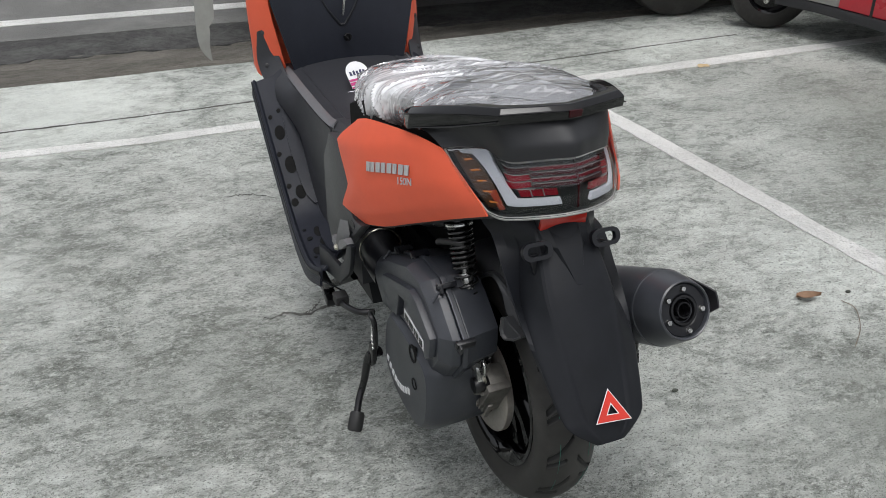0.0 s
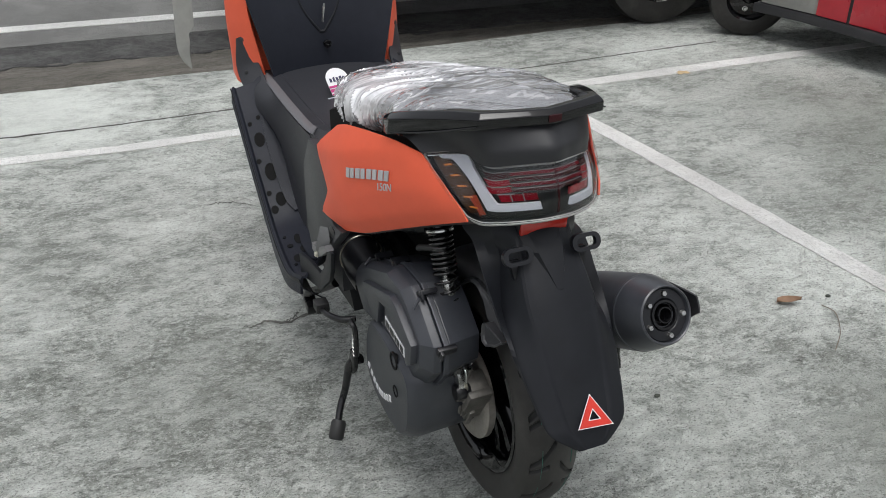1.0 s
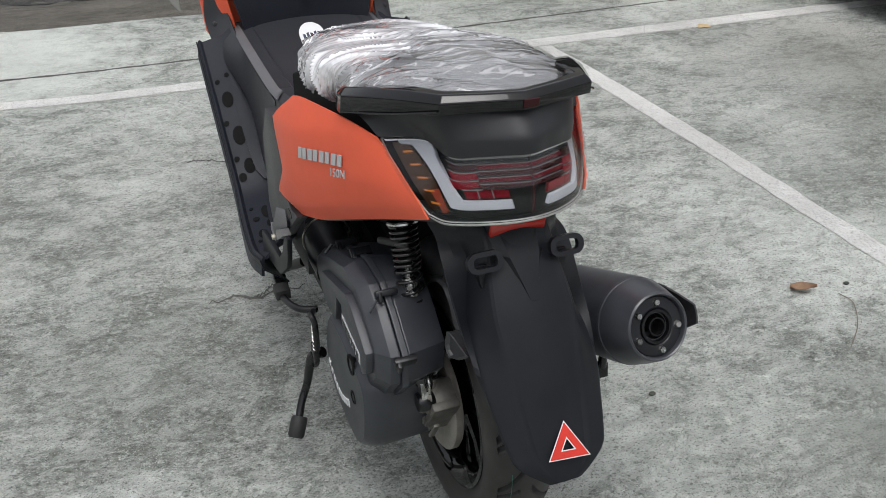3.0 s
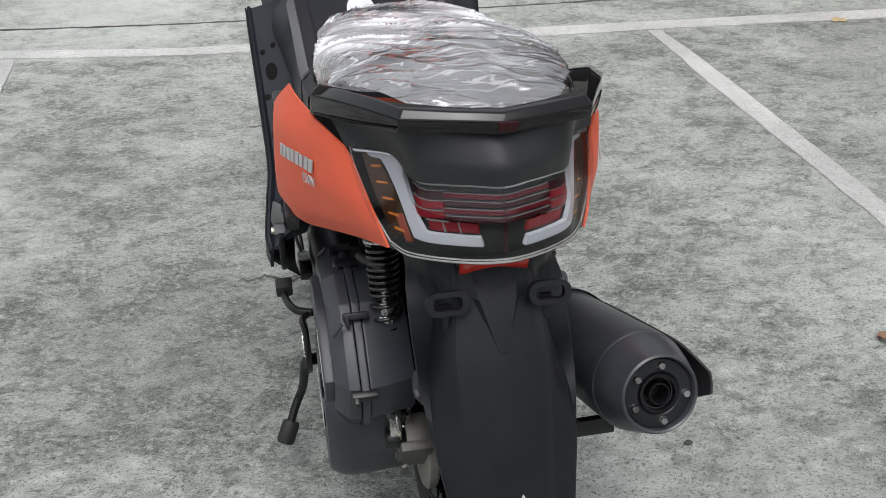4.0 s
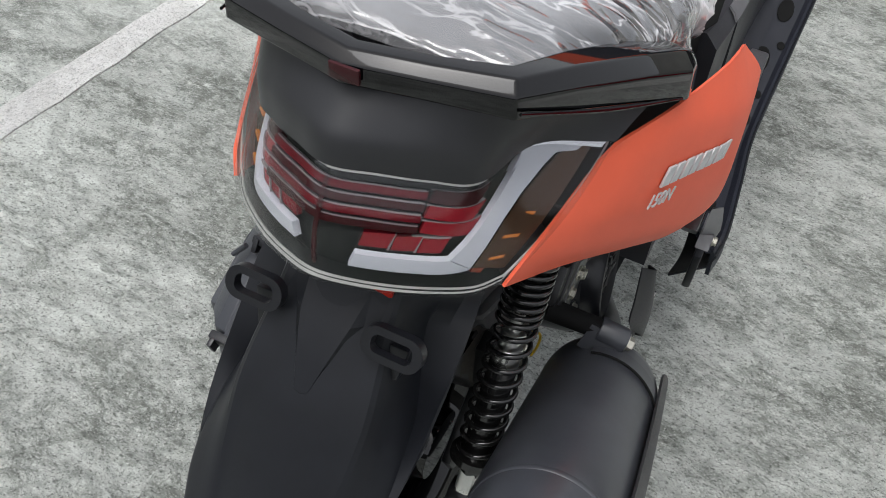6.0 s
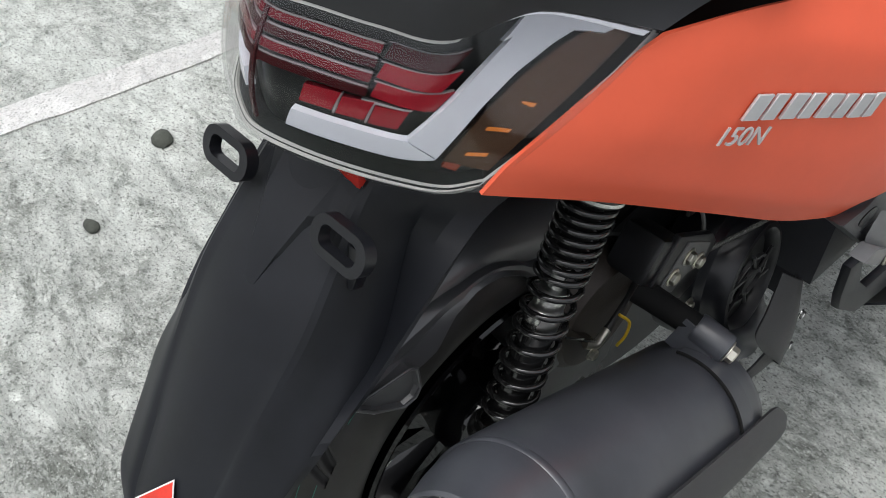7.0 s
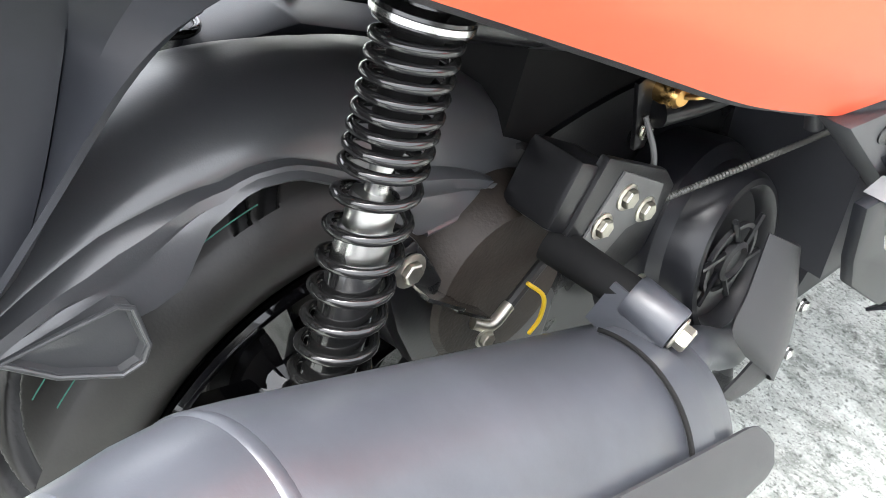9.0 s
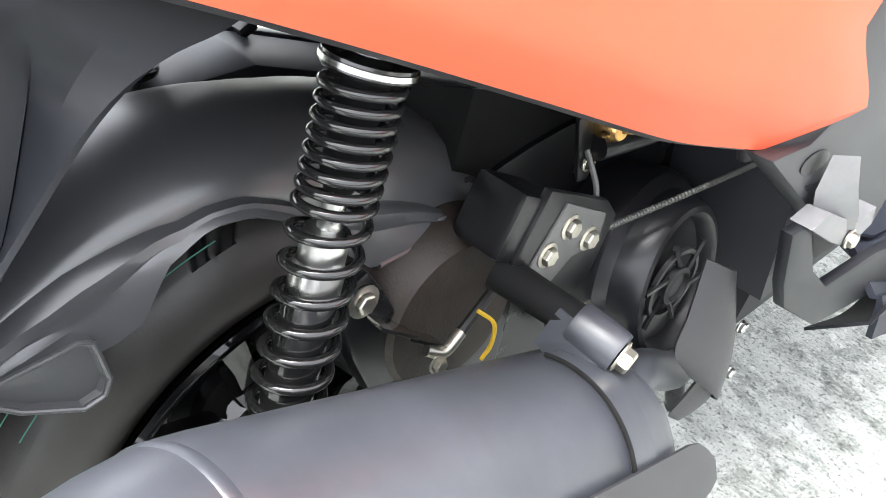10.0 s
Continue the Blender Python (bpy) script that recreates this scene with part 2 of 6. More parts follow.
def loft(rings, closed=True, caps=True, around=False):
    bm = bmesh.new()
    vs = [[bm.verts.new(p) for p in r] for r in rings]
    rows = len(vs)
    for i in range(rows if around else rows - 1):
        a, b = vs[i], vs[(i + 1) % rows]
        n = len(a)
        for j in range(n if closed else n - 1):
            bm.faces.new((a[j], a[(j + 1) % n], b[(j + 1) % n], b[j]))
    if caps and closed and not around:
        bm.faces.new(vs[0][::-1])
        bm.faces.new(vs[-1])
    return bm


def tube(points, r, seg=10, n=None, caps=True):
    """A round bar along a smooth line; r may be one radius or one for each given point."""
    line = curve(points, n or max(2, (len(points) - 1) * 6 + 1)) if n != 0 else [Vector(p) for p in points]
    m = len(line)
    rad = [r] * m if not isinstance(r, (list, tuple)) else [float(np.interp(i / (m - 1), np.linspace(0, 1, len(r)), r)) for i in range(m)]
    up = Vector((0, 0, 1))
    rings = []
    for i, p in enumerate(line):
        d = (line[min(i + 1, m - 1)] - line[max(i - 1, 0)]).normalized()
        if i == 0:
            side = d.orthogonal().normalized()
        side = (side - d * side.dot(d)).normalized()
        other = d.cross(side)
        rings.append([p + rad[i] * (math.cos(a) * side + math.sin(a) * other) for a in (2 * math.pi * k / seg for k in range(seg))])
    return loft(rings, caps=caps)


def turned(profile, origin, axis, seg=32, start=0.0, sweep=360.0, caps=False):
    """A turned form: profile of (radius, height along the axis)."""
    w = Vector(axis).normalized()
    u = w.orthogonal().normalized()
    v = w.cross(u)
    o = Vector(origin)
    full = sweep >= 360
    count = seg if full else seg + 1
    rings = []
    for r, h in profile:
        rings.append([o + w * h + r * (math.cos(a) * u + math.sin(a) * v) for a in (radians(start + sweep * k / seg) for k in range(count))])
    return loft(rings, closed=full, caps=caps)


def bevelled(bm, width, segments=2, angle=30):
    if width > 0:
        edges = [e for e in bm.edges if len(e.link_faces) == 2 and e.calc_face_angle(0) > radians(angle)]
        bmesh.ops.bevel(bm, geom=edges, offset=width, segments=segments, profile=0.6, affect="EDGES", clamp_overlap=True)
    return bm


def prism(outline, origin, u, v, depth, bevel=0.0, segments=2):
    """A flat outline in the plane of u and v, pushed out along u x v."""
    u, v, o = Vector(u).normalized(), Vector(v).normalized(), Vector(origin)
    w = u.cross(v).normalized()
    bm = loft([[o + u * a + v * b + w * d for a, b in outline] for d in (0, depth)])
    bmesh.ops.recalc_face_normals(bm, faces=bm.faces)
    return bevelled(bm, bevel, segments)


def side_plate(outline, x0, x1, bevel=0.0, segments=2):
    """A plate with its outline in (y, z), from x0 to x1."""
    bm = loft([[(x, a, b) for a, b in outline] for x in (x0, x1)])
    bmesh.ops.recalc_face_normals(bm, faces=bm.faces)
    return bevelled(bm, bevel, segments)


def block(centre, size, bevel=0.002, turn=(0, 0, 0), segments=2):
    bm = bmesh.new()
    bmesh.ops.create_cube(bm, size=1)
    bmesh.ops.scale(bm, vec=size, verts=bm.verts)
    bevelled(bm, bevel, segments)
    bmesh.ops.transform(bm, matrix=pose(*centre, *turn), verts=bm.verts)
    return bm


def shell(rows, thick):
    """A sheet through rows of points, given a thickness inward along its normals."""
    rows = [[Vector(p) for p in r] for r in rows]
    n, m = len(rows), len(rows[0])
    inner = []
    for i in range(n):
        line = []
        for j in range(m):
            a = rows[min(i + 1, n - 1)][j] - rows[max(i - 1, 0)][j]
            b = rows[i][min(j + 1, m - 1)] - rows[i][max(j - 1, 0)]
            line.append(rows[i][j] - a.cross(b).normalized() * thick)
        inner.append(line)
    bm = bmesh.new()
    o = [[bm.verts.new(p) for p in r] for r in rows]
    q = [[bm.verts.new(p) for p in r] for r in inner]
    for i in range(n - 1):
        for j in range(m - 1):
            bm.faces.new((o[i][j], o[i][j + 1], o[i + 1][j + 1], o[i + 1][j]))
            bm.faces.new((q[i][j], q[i + 1][j], q[i + 1][j + 1], q[i][j + 1]))
    for i in range(n - 1):
        bm.faces.new((o[i][0], o[i + 1][0], q[i + 1][0], q[i][0]))
        bm.faces.new((o[i][-1], q[i][-1], q[i + 1][-1], o[i + 1][-1]))
    for j in range(m - 1):
        bm.faces.new((o[0][j], q[0][j], q[0][j + 1], o[0][j + 1]))
        bm.faces.new((o[-1][j], o[-1][j + 1], q[-1][j + 1], q[-1][j]))
    return bm


def hexbolt(place, axis, r=0.006, h=0.005, flange=1.5):
    """A flanged hexagon bolt head that sits on place and faces along axis."""
    a = turned([(0.0001, 0), (r * flange, 0), (r * flange, 0.0012), (r * 1.05, 0.002)], place, axis, 18)
    b = turned([(r, 0.001), (r, h * 0.85), (r * 0.85, h), (0.0001, h)], place, axis, 6)
    return join(a, b)


def lettering(words, size, depth, slant=0.0):
    """Words in the built-in font as a mesh in the xy plane, from x = 0."""
    data = bpy.data.curves.new("words", "FONT")
    data.body, data.size, data.extrude, data.shear = words, size, depth, slant
    ob = bpy.data.objects.new("words", data)
    me = bpy.data.meshes.new_from_object(ob)
    bm = bmesh.new()
    bm.from_mesh(me)
    bpy.data.objects.remove(ob)
    bpy.data.meshes.remove(me)
    return bm


def laid(bm, origin, u, v):
    """Moves what was made in the xy plane to a place whose x runs along u and y along v."""
    u = Vector(u).normalized()
    w = u.cross(Vector(v)).normalized()
    v = w.cross(u)
    m = Matrix((u, v, w)).transposed().to_4x4()
    m.translation = Vector(origin)
    bmesh.ops.transform(bm, matrix=m, verts=bm.verts)
    return bm


def flip(p):
    return (-p[0], p[1], p[2])


# ---- ground ----
def ground_material(name, pale, dark, mark=0.5, scale=9.0, streak=1.0, tone_spots=()):
    m = bpy.data.materials.new(name)
    m.use_nodes = True
    n, l = m.node_tree.nodes, m.node_tree.links
    b = n["Principled BSDF"]
    b.inputs["Roughness"].default_value = 0.85
    b.inputs["Specular IOR Level"].default_value = 0.25
    place, turn = n.new("ShaderNodeTexCoord"), n.new("ShaderNodeMapping")
    turn.inputs["Rotation"].default_value = (0, 0, radians(32))
    turn.inputs["Scale"].default_value = (1.0, streak, 1.0)
    l.new(place.outputs["Object"], turn.inputs["Vector"])

    def noise_tex(s, detail, rough, vec=turn, distort=0.0):
        t = n.new("ShaderNodeTexNoise")
        t.inputs["Scale"].default_value, t.inputs["Detail"].default_value, t.inputs["Roughness"].default_value = s, detail, rough
        t.inputs["Distortion"].default_value = distort
        l.new(vec.outputs[0 if vec is turn else "Object"], t.inputs["Vector"])
        return t

    def remap(src, lo, hi, to_lo, to_hi):
        r = n.new("ShaderNodeMapRange")
        for k, v in zip(("From Min", "From Max", "To Min", "To Max"), (lo, hi, to_lo, to_hi)):
            r.inputs[k].default_value = v
        l.new(src, r.inputs["Value"])
        return r.outputs[0]

    def mixed(a, c, f):
        x = n.new("ShaderNodeMix")
        x.data_type = "RGBA"
        l.new(f, x.inputs["Factor"])
        for k, v in (("A", a), ("B", c)):
            if isinstance(v, tuple):
                x.inputs[k].default_value = (*v, 1)
            else:
                l.new(v, x.inputs[k])
        return x.outputs["Result"]

    def times(a, c):
        x = n.new("ShaderNodeMath")
        x.operation = "MULTIPLY"
        l.new(a, x.inputs[0])
        l.new(c, x.inputs[1])
        return x.outputs[0]

    blot = noise_tex(scale * 0.16, 3, 0.55, distort=0.3)
    patch = noise_tex(scale, 5, 0.65, distort=0.4)
    crust = noise_tex(scale * 7, 6, 0.75)
    speck = noise_tex(scale * 34, 3, 0.6, place)
    grit = noise_tex(scale * 15, 4, 0.7)
    mottle = noise_tex(scale * 2.6, 9, 0.72, distort=0.8)
    worn = times(remap(patch.outputs["Fac"], 0.36, 0.60, 0.15, 1.0), remap(crust.outputs["Fac"], 0.38, 0.60, 0.0, 1.0))
    worn = times(worn, remap(blot.outputs["Fac"], 0.36, 0.62, 0.25, 1.25))
    base = mixed(tuple(0.74 * c for c in pale), tuple(min(1, 1.06 * c) for c in pale), remap(blot.outputs["Fac"], 0.66, 0.34, 0, 1))
    col = mixed(base, dark, remap(worn, 0.0, 1.0, 0.0, mark))
    shade = times(remap(mottle.outputs["Fac"], 0.485, 0.53, 0.0, 1.0), remap(patch.outputs["Fac"], 0.40, 0.58, 0.25, 1.0))
    shade = times(shade, remap(blot.outputs["Fac"], 0.38, 0.58, 0.55, 1.12))
    col = mixed(col, tuple(1.25 * c for c in dark), remap(shade, 0.0, 1.0, 0.0, mark * 0.72))
    col = mixed(col, tuple(0.6 * c for c in dark), remap(grit.outputs["Fac"], 0.56, 0.61, 0.0, 0.72))
    col = mixed(col, tuple(0.4 * c for c in dark), remap(speck.outputs["Fac"], 0.59, 0.65, 0.0, 0.6))
    col = mixed(col, tuple(min(1, 1.25 * c) for c in pale), remap(speck.outputs["Fac"], 0.42, 0.33, 0.0, 0.55))
    cells = n.new("ShaderNodeTexVoronoi")
    cells.inputs["Scale"].default_value, cells.inputs["Randomness"].default_value = scale * 5.5, 1.0
    l.new(turn.outputs[0], cells.inputs["Vector"])
    pits = times(remap(cells.outputs["Distance"], 0.30, 0.16, 0.0, 1.0), remap(mottle.outputs["Fac"], 0.50, 0.56, 0.0, 1.0))
    col = mixed(col, tuple(0.55 * c for c in dark), remap(pits, 0.0, 1.0, 0.0, 0.6 * mark))
    # Ragged round areas at given places: darker, or paler where amount is negative.
    for x, y, size, amount in tone_spots:
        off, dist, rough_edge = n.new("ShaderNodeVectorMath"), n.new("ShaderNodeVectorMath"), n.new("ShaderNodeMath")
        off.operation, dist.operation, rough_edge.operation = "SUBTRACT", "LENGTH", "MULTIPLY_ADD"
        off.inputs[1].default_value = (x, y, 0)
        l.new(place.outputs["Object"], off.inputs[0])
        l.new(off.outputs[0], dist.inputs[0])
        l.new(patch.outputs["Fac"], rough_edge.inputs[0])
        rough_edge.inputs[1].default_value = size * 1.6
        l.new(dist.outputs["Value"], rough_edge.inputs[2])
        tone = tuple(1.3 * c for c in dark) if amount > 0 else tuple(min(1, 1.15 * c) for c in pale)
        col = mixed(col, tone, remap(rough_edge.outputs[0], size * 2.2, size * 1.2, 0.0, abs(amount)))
    l.new(col, b.inputs["Base Color"])
    relief = n.new("ShaderNodeBump")
    relief.inputs["Strength"].default_value, relief.inputs["Distance"].default_value = 1.0, 0.022
    l.new(mottle.outputs["Fac"], relief.inputs["Height"])
    l.new(relief.outputs[0], b.inputs["Normal"])
    return m


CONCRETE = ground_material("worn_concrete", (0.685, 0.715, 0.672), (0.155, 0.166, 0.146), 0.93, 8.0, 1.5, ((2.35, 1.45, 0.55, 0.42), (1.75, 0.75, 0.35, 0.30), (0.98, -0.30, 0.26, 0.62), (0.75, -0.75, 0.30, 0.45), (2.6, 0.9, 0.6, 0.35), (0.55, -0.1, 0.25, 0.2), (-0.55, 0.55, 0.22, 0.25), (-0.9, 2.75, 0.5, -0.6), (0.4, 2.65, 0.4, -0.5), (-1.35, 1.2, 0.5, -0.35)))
ASPHALT = ground_material("grey_asphalt", (0.26, 0.26, 0.25), (0.15, 0.15, 0.145), 0.6, 14)
DIRT = ground_material("brown_grey_dirt", (0.26, 0.245, 0.215), (0.09, 0.085, 0.073), 0.8, 12, 4.0)
GRAVEL = ground_material("dark_gravel", (0.16, 0.16, 0.155), (0.035, 0.035, 0.034), 0.9, 24)
EARTH = ground_material("grey_earth", (0.17, 0.165, 0.15), (0.06, 0.06, 0.05), 0.8, 4)


def line_material():
    m = ground_material("worn_white_paint", (0.93, 0.93, 0.905), (0.55, 0.55, 0.52), 0.45, 12)
    return m


PAINT = line_material()


def flat(name, outline, z, mat, label, category, thick=0.02, uneven=0.0, step=0.3):
    """A slab whose top lies at z. uneven: how ragged its long edges are."""
    pts = []
    for i, a in enumerate(outline):
        b = outline[(i + 1) % len(outline)]
        k = max(1, int((Vector(b) - Vector(a)).length / step)) if uneven else 1
        for j in range(k):
            p = Vector(a).lerp(Vector(b), j / k)
            if j:
                p += Vector((random.uniform(-1, 1), random.uniform(-1, 1))) * uneven
            pts.append(p)
    bm = loft([[(p.x, p.y, q) for p in pts] for q in (z - thick, z)])
    ob = finish(name, bm, mat, smooth=False)
    return tagged(ob, label, category, kind="structure")


SLOPE = -0.095  # the road runs off the scooter's square by about five degrees


def across(x, y0):
    return (x, y0 + SLOPE * (x + 1.07))


flat("ground", [(-300, -300), (300, -300), (300, 300), (-300, 300)], -0.03, EARTH, "grey earth reaching to the horizon round the parking lot", "ground", 0.3)
def edge(x):
    return (x, float(np.interp(x, [-9, -1.08, 0.035, 2.4, 9], [3.45, 3.11, 3.045, 3.0, 2.92])))


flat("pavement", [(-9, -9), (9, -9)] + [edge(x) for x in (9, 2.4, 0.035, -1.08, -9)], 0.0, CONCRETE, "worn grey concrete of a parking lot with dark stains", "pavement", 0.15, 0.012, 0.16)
def verge():
    nx, ny = 300, 84
    bm = bmesh.new()
    grid = []
    for i in range(nx + 1):
        x = -3.0 + 6.6 * i / nx
        a, b = Vector(edge(x)), Vector(across(x, 3.58))
        row = []
        for j in range(ny + 1):
            p = a.lerp(b, j / ny)
            s = p.y + 0.15 * p.x + 0.02 * noise.noise(Vector((p.x * 2, p.y * 2, 0)))
            track = math.sin(s * 150) * max(0.0, min(1.0, 1.2 * noise.noise(Vector((p.x * 0.9, s * 5, 4.0))) + 0.55))
            lump = noise.noise(Vector((p.x * 9, p.y * 22, 1.0)))
            row.append(bm.verts.new((p.x, p.y, -0.014 + 0.006 * track + 0.006 * lump + 0.002 * noise.noise(Vector((p.x * 60, p.y * 60, 2.0))))))
        grid.append(row)
    for a, b in zip(grid, grid[1:]):
        for j in range(ny):
            bm.faces.new((a[j], b[j], b[j + 1], a[j + 1]))
    tagged(finish("verge", bm, DIRT, angle=70), "brown-grey dirt strip with tyre tracks beside the road", "ground", kind="structure")


verge()
flat("shoulder", [across(-9, 3.54), across(9, 3.54), across(9, 3.99), across(-9, 3.99)], -0.009, GRAVEL, "dark grey gravel shoulder along the asphalt road", "ground", 0.1, 0.03, 0.1)
flat("road", [across(-60, 3.95), across(60, 3.95), across(60, 14), across(-60, 14)], -0.006, ASPHALT, "grey asphalt road beyond the parking lot", "road", 0.1, 0.02, 0.4)
flat("joint", [(-4.0, 2.74), (-1.064, 2.508), (-0.51, 2.474), (0.6, 2.462), (1.36, 2.468), (2.05, 2.474), (2.6, 2.468), (2.6, 2.475), (2.05, 2.482), (1.36, 2.478), (0.6, 2.472), (-0.51, 2.484), (-1.064, 2.519), (-4.0, 2.75)], 0.002, EARTH, "dark narrow joint running across the concrete", "pavement joint", 0.02, 0.004, 0.05)
flat("road_line", [across(-60, 4.26), across(60, 4.26), across(60, 4.385), across(-60, 4.385)], -0.002, PAINT, "white edge line painted along the asphalt road", "road marking", 0.01)
flat("bay_line", [(-4.2, 2.60), (-1.059, 2.220), (-0.54, 2.162), (-0.09, 2.147), (0.81, 2.124), (1.40, 2.121), (2.284, 2.087), (3.0, 2.070), (5.2, 1.98), (5.2, 2.06), (3.06, 2.140), (2.354, 2.177), (1.434, 2.199), (0.83, 2.214), (-0.08, 2.224), (-0.535, 2.228), (-1.06, 2.290), (-4.2, 2.67)], 0.004, PAINT, "worn white line painted across the concrete parking bays", "parking line", 0.01, 0.004, 0.06)
flat("bay_line", [(1.264, 2.11), (1.303, 1.444), (1.343, 0.94), (1.384, 0.27), (1.45, -0.8), (1.50, -1.6), (1.575, -1.6), (1.52, -0.8), (1.456, 0.33), (1.417, 1.05), (1.377, 1.59), (1.322, 2.11)], 0.0035, PAINT, "worn white line painted along the side of the bay", "parking line", 0.01, 0.004, 0.06)
flat("bay_line", [(-1.30, -2.5), (-1.21, -2.5), (-1.164, -0.13), (-1.125, 0.31), (-1.118, 1.3), (-1.126, 2.22), (-1.186, 2.24), (-1.196, 1.55), (-1.208, 0.36), (-1.248, -0.09)], 0.0035, PAINT, "worn white line painted along the side of the bay", "parking line", 0.01, 0.004, 0.06)

# Unseen walls, added so that glossy black parts reflect something dark.
REFLECTED_WALL = material("unseen_wall_grey", (0.13, 0.125, 0.115), 0.85, grain=0.25, scale=3, bump=0.2, bump_scale=60)


def unseen_wall(name, a, b, height):
    a, b = Vector(a), Vector(b)
    n = (b - a).orthogonal().normalized() * 0.25
    bm = loft([[(p.x, p.y, z) for p in (a, b, b + n, a + n)] for z in (-0.1, height)])
    tagged(finish(name, bm, REFLECTED_WALL, smooth=False), "plain unseen wall added to darken reflections round the parking lot", "wall", kind="structure")


unseen_wall("unseen_wall_south", (-12, -8.5), (12, -8.5), 2.2)
unseen_wall("unseen_wall_west", (-10.5, 9), (-10.5, -8.5), 2.2)
unseen_wall("unseen_wall_east", (11.5, -8.5), (11.5, 9), 2.2)
unseen_wall("unseen_wall_north", (12, 15), (-12, 15), 2.2)

# ---- the scooter ----
scooter = tagged(new("scooter"), "new orange and black motor scooter on its stand", "scooter")
AXLE = (0, -0.052, 0.286)
X = (1, 0, 0)


def tyre_mesh(width=0.066, outer=0.246, seg=900):
    shape = [(-0.046, 0.166), (-0.054, 0.174), (-0.0625, 0.188), (-0.066, 0.203), (-0.0635, 0.216), (-0.058, 0.2245)]
    crown = [(-0.054 + 0.108 * i / 56, 0) for i in range(57)]
    crown = [(x, outer - 0.0165 * (abs(x) / 0.054) ** 2.2) for x, _ in crown]
    prof = [(r, x, False) for x, r in shape] + [(r, x, True) for x, r in crown] + [(r, -x, False) for x, r in shape[::-1]]
    rings = []
    pitch = 2 * math.pi * outer / 15
    for k in range(seg):
        a = 2 * math.pi * k / seg
        s = a * outer
        ring = []
        for r, x, tread in prof:
            if tread:
                ax = abs(x)
                run = (s + (pitch / 2 if x > 0 else 0)) % pitch
                bow = 0.018 + 1.15 * (ax - 0.006) - 9.0 * (ax - 0.03) ** 2
                cut = abs((run - bow + pitch / 2) % pitch - pitch / 2)
                bow2 = 0.072 + 0.55 * (ax - 0.03)
                cut2 = abs((run - bow2 + pitch / 2) % pitch - pitch / 2)
                near = min(cut / 0.0058 if 0.005 < ax < 0.0535 else 9, cut2 / 0.0046 if 0.018 < ax < 0.054 else 9)
                r -= 0.007 * min(1.0, max(0.0, (1.35 - near) / 0.5))
            ring.append((x * width / 0.066, r * math.cos(a), r * math.sin(a)))
        rings.append([(p[0], AXLE[1] + p[1], AXLE[2] + p[2]) for p in ring])
    return loft(rings, closed=False, around=True)


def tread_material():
    """Dusty rubber whose grooves are coloured near-black by depth, which paints their shade."""
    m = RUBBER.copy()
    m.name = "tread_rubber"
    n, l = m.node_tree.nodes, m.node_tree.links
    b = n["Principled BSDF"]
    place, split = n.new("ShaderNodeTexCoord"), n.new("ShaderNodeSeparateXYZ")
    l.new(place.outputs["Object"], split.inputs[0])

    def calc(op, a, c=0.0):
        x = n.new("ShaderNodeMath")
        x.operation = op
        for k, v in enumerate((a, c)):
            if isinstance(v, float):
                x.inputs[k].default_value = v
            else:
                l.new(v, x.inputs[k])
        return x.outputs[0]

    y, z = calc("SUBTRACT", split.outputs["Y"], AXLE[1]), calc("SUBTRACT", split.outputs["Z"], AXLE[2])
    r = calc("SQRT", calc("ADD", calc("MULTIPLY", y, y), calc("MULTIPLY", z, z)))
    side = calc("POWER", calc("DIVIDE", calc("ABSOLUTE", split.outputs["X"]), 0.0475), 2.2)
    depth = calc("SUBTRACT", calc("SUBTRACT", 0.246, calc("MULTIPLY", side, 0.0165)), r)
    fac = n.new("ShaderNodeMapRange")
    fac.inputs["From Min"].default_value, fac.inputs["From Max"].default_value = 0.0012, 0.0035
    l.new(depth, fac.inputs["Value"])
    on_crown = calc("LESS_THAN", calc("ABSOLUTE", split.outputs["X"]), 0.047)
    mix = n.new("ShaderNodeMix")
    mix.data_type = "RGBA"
    # The shade down in the grooves, as a colour.
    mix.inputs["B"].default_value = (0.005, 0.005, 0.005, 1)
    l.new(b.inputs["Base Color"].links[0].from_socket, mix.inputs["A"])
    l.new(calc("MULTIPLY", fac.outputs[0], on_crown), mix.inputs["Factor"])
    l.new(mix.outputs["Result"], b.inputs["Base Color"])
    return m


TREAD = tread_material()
rear_wheel = part("rear_wheel", join(
    turned([(0.166, -0.05), (0.172, -0.048), (0.170, -0.044), (0.158, -0.038), (0.148, -0.02), (0.146, 0), (0.148, 0.02), (0.158, 0.038), (0.170, 0.046), (0.1765, 0.0565), (0.1735, 0.0590), (0.166, 0.056), (0.152, 0.044), (0.142, 0.02), (0.140, 0), (0.142, -0.02), (0.152, -0.042), (0.166, -0.05)], AXLE, X, 72),
    turned([(0.0001, -0.05), (0.044, -0.05), (0.05, -0.03), (0.05, 0.03), (0.044, 0.05), (0.0001, 0.05)], AXLE, X, 36)),
    GLOSS_BLACK, scooter, "gloss black cast alloy rear wheel")
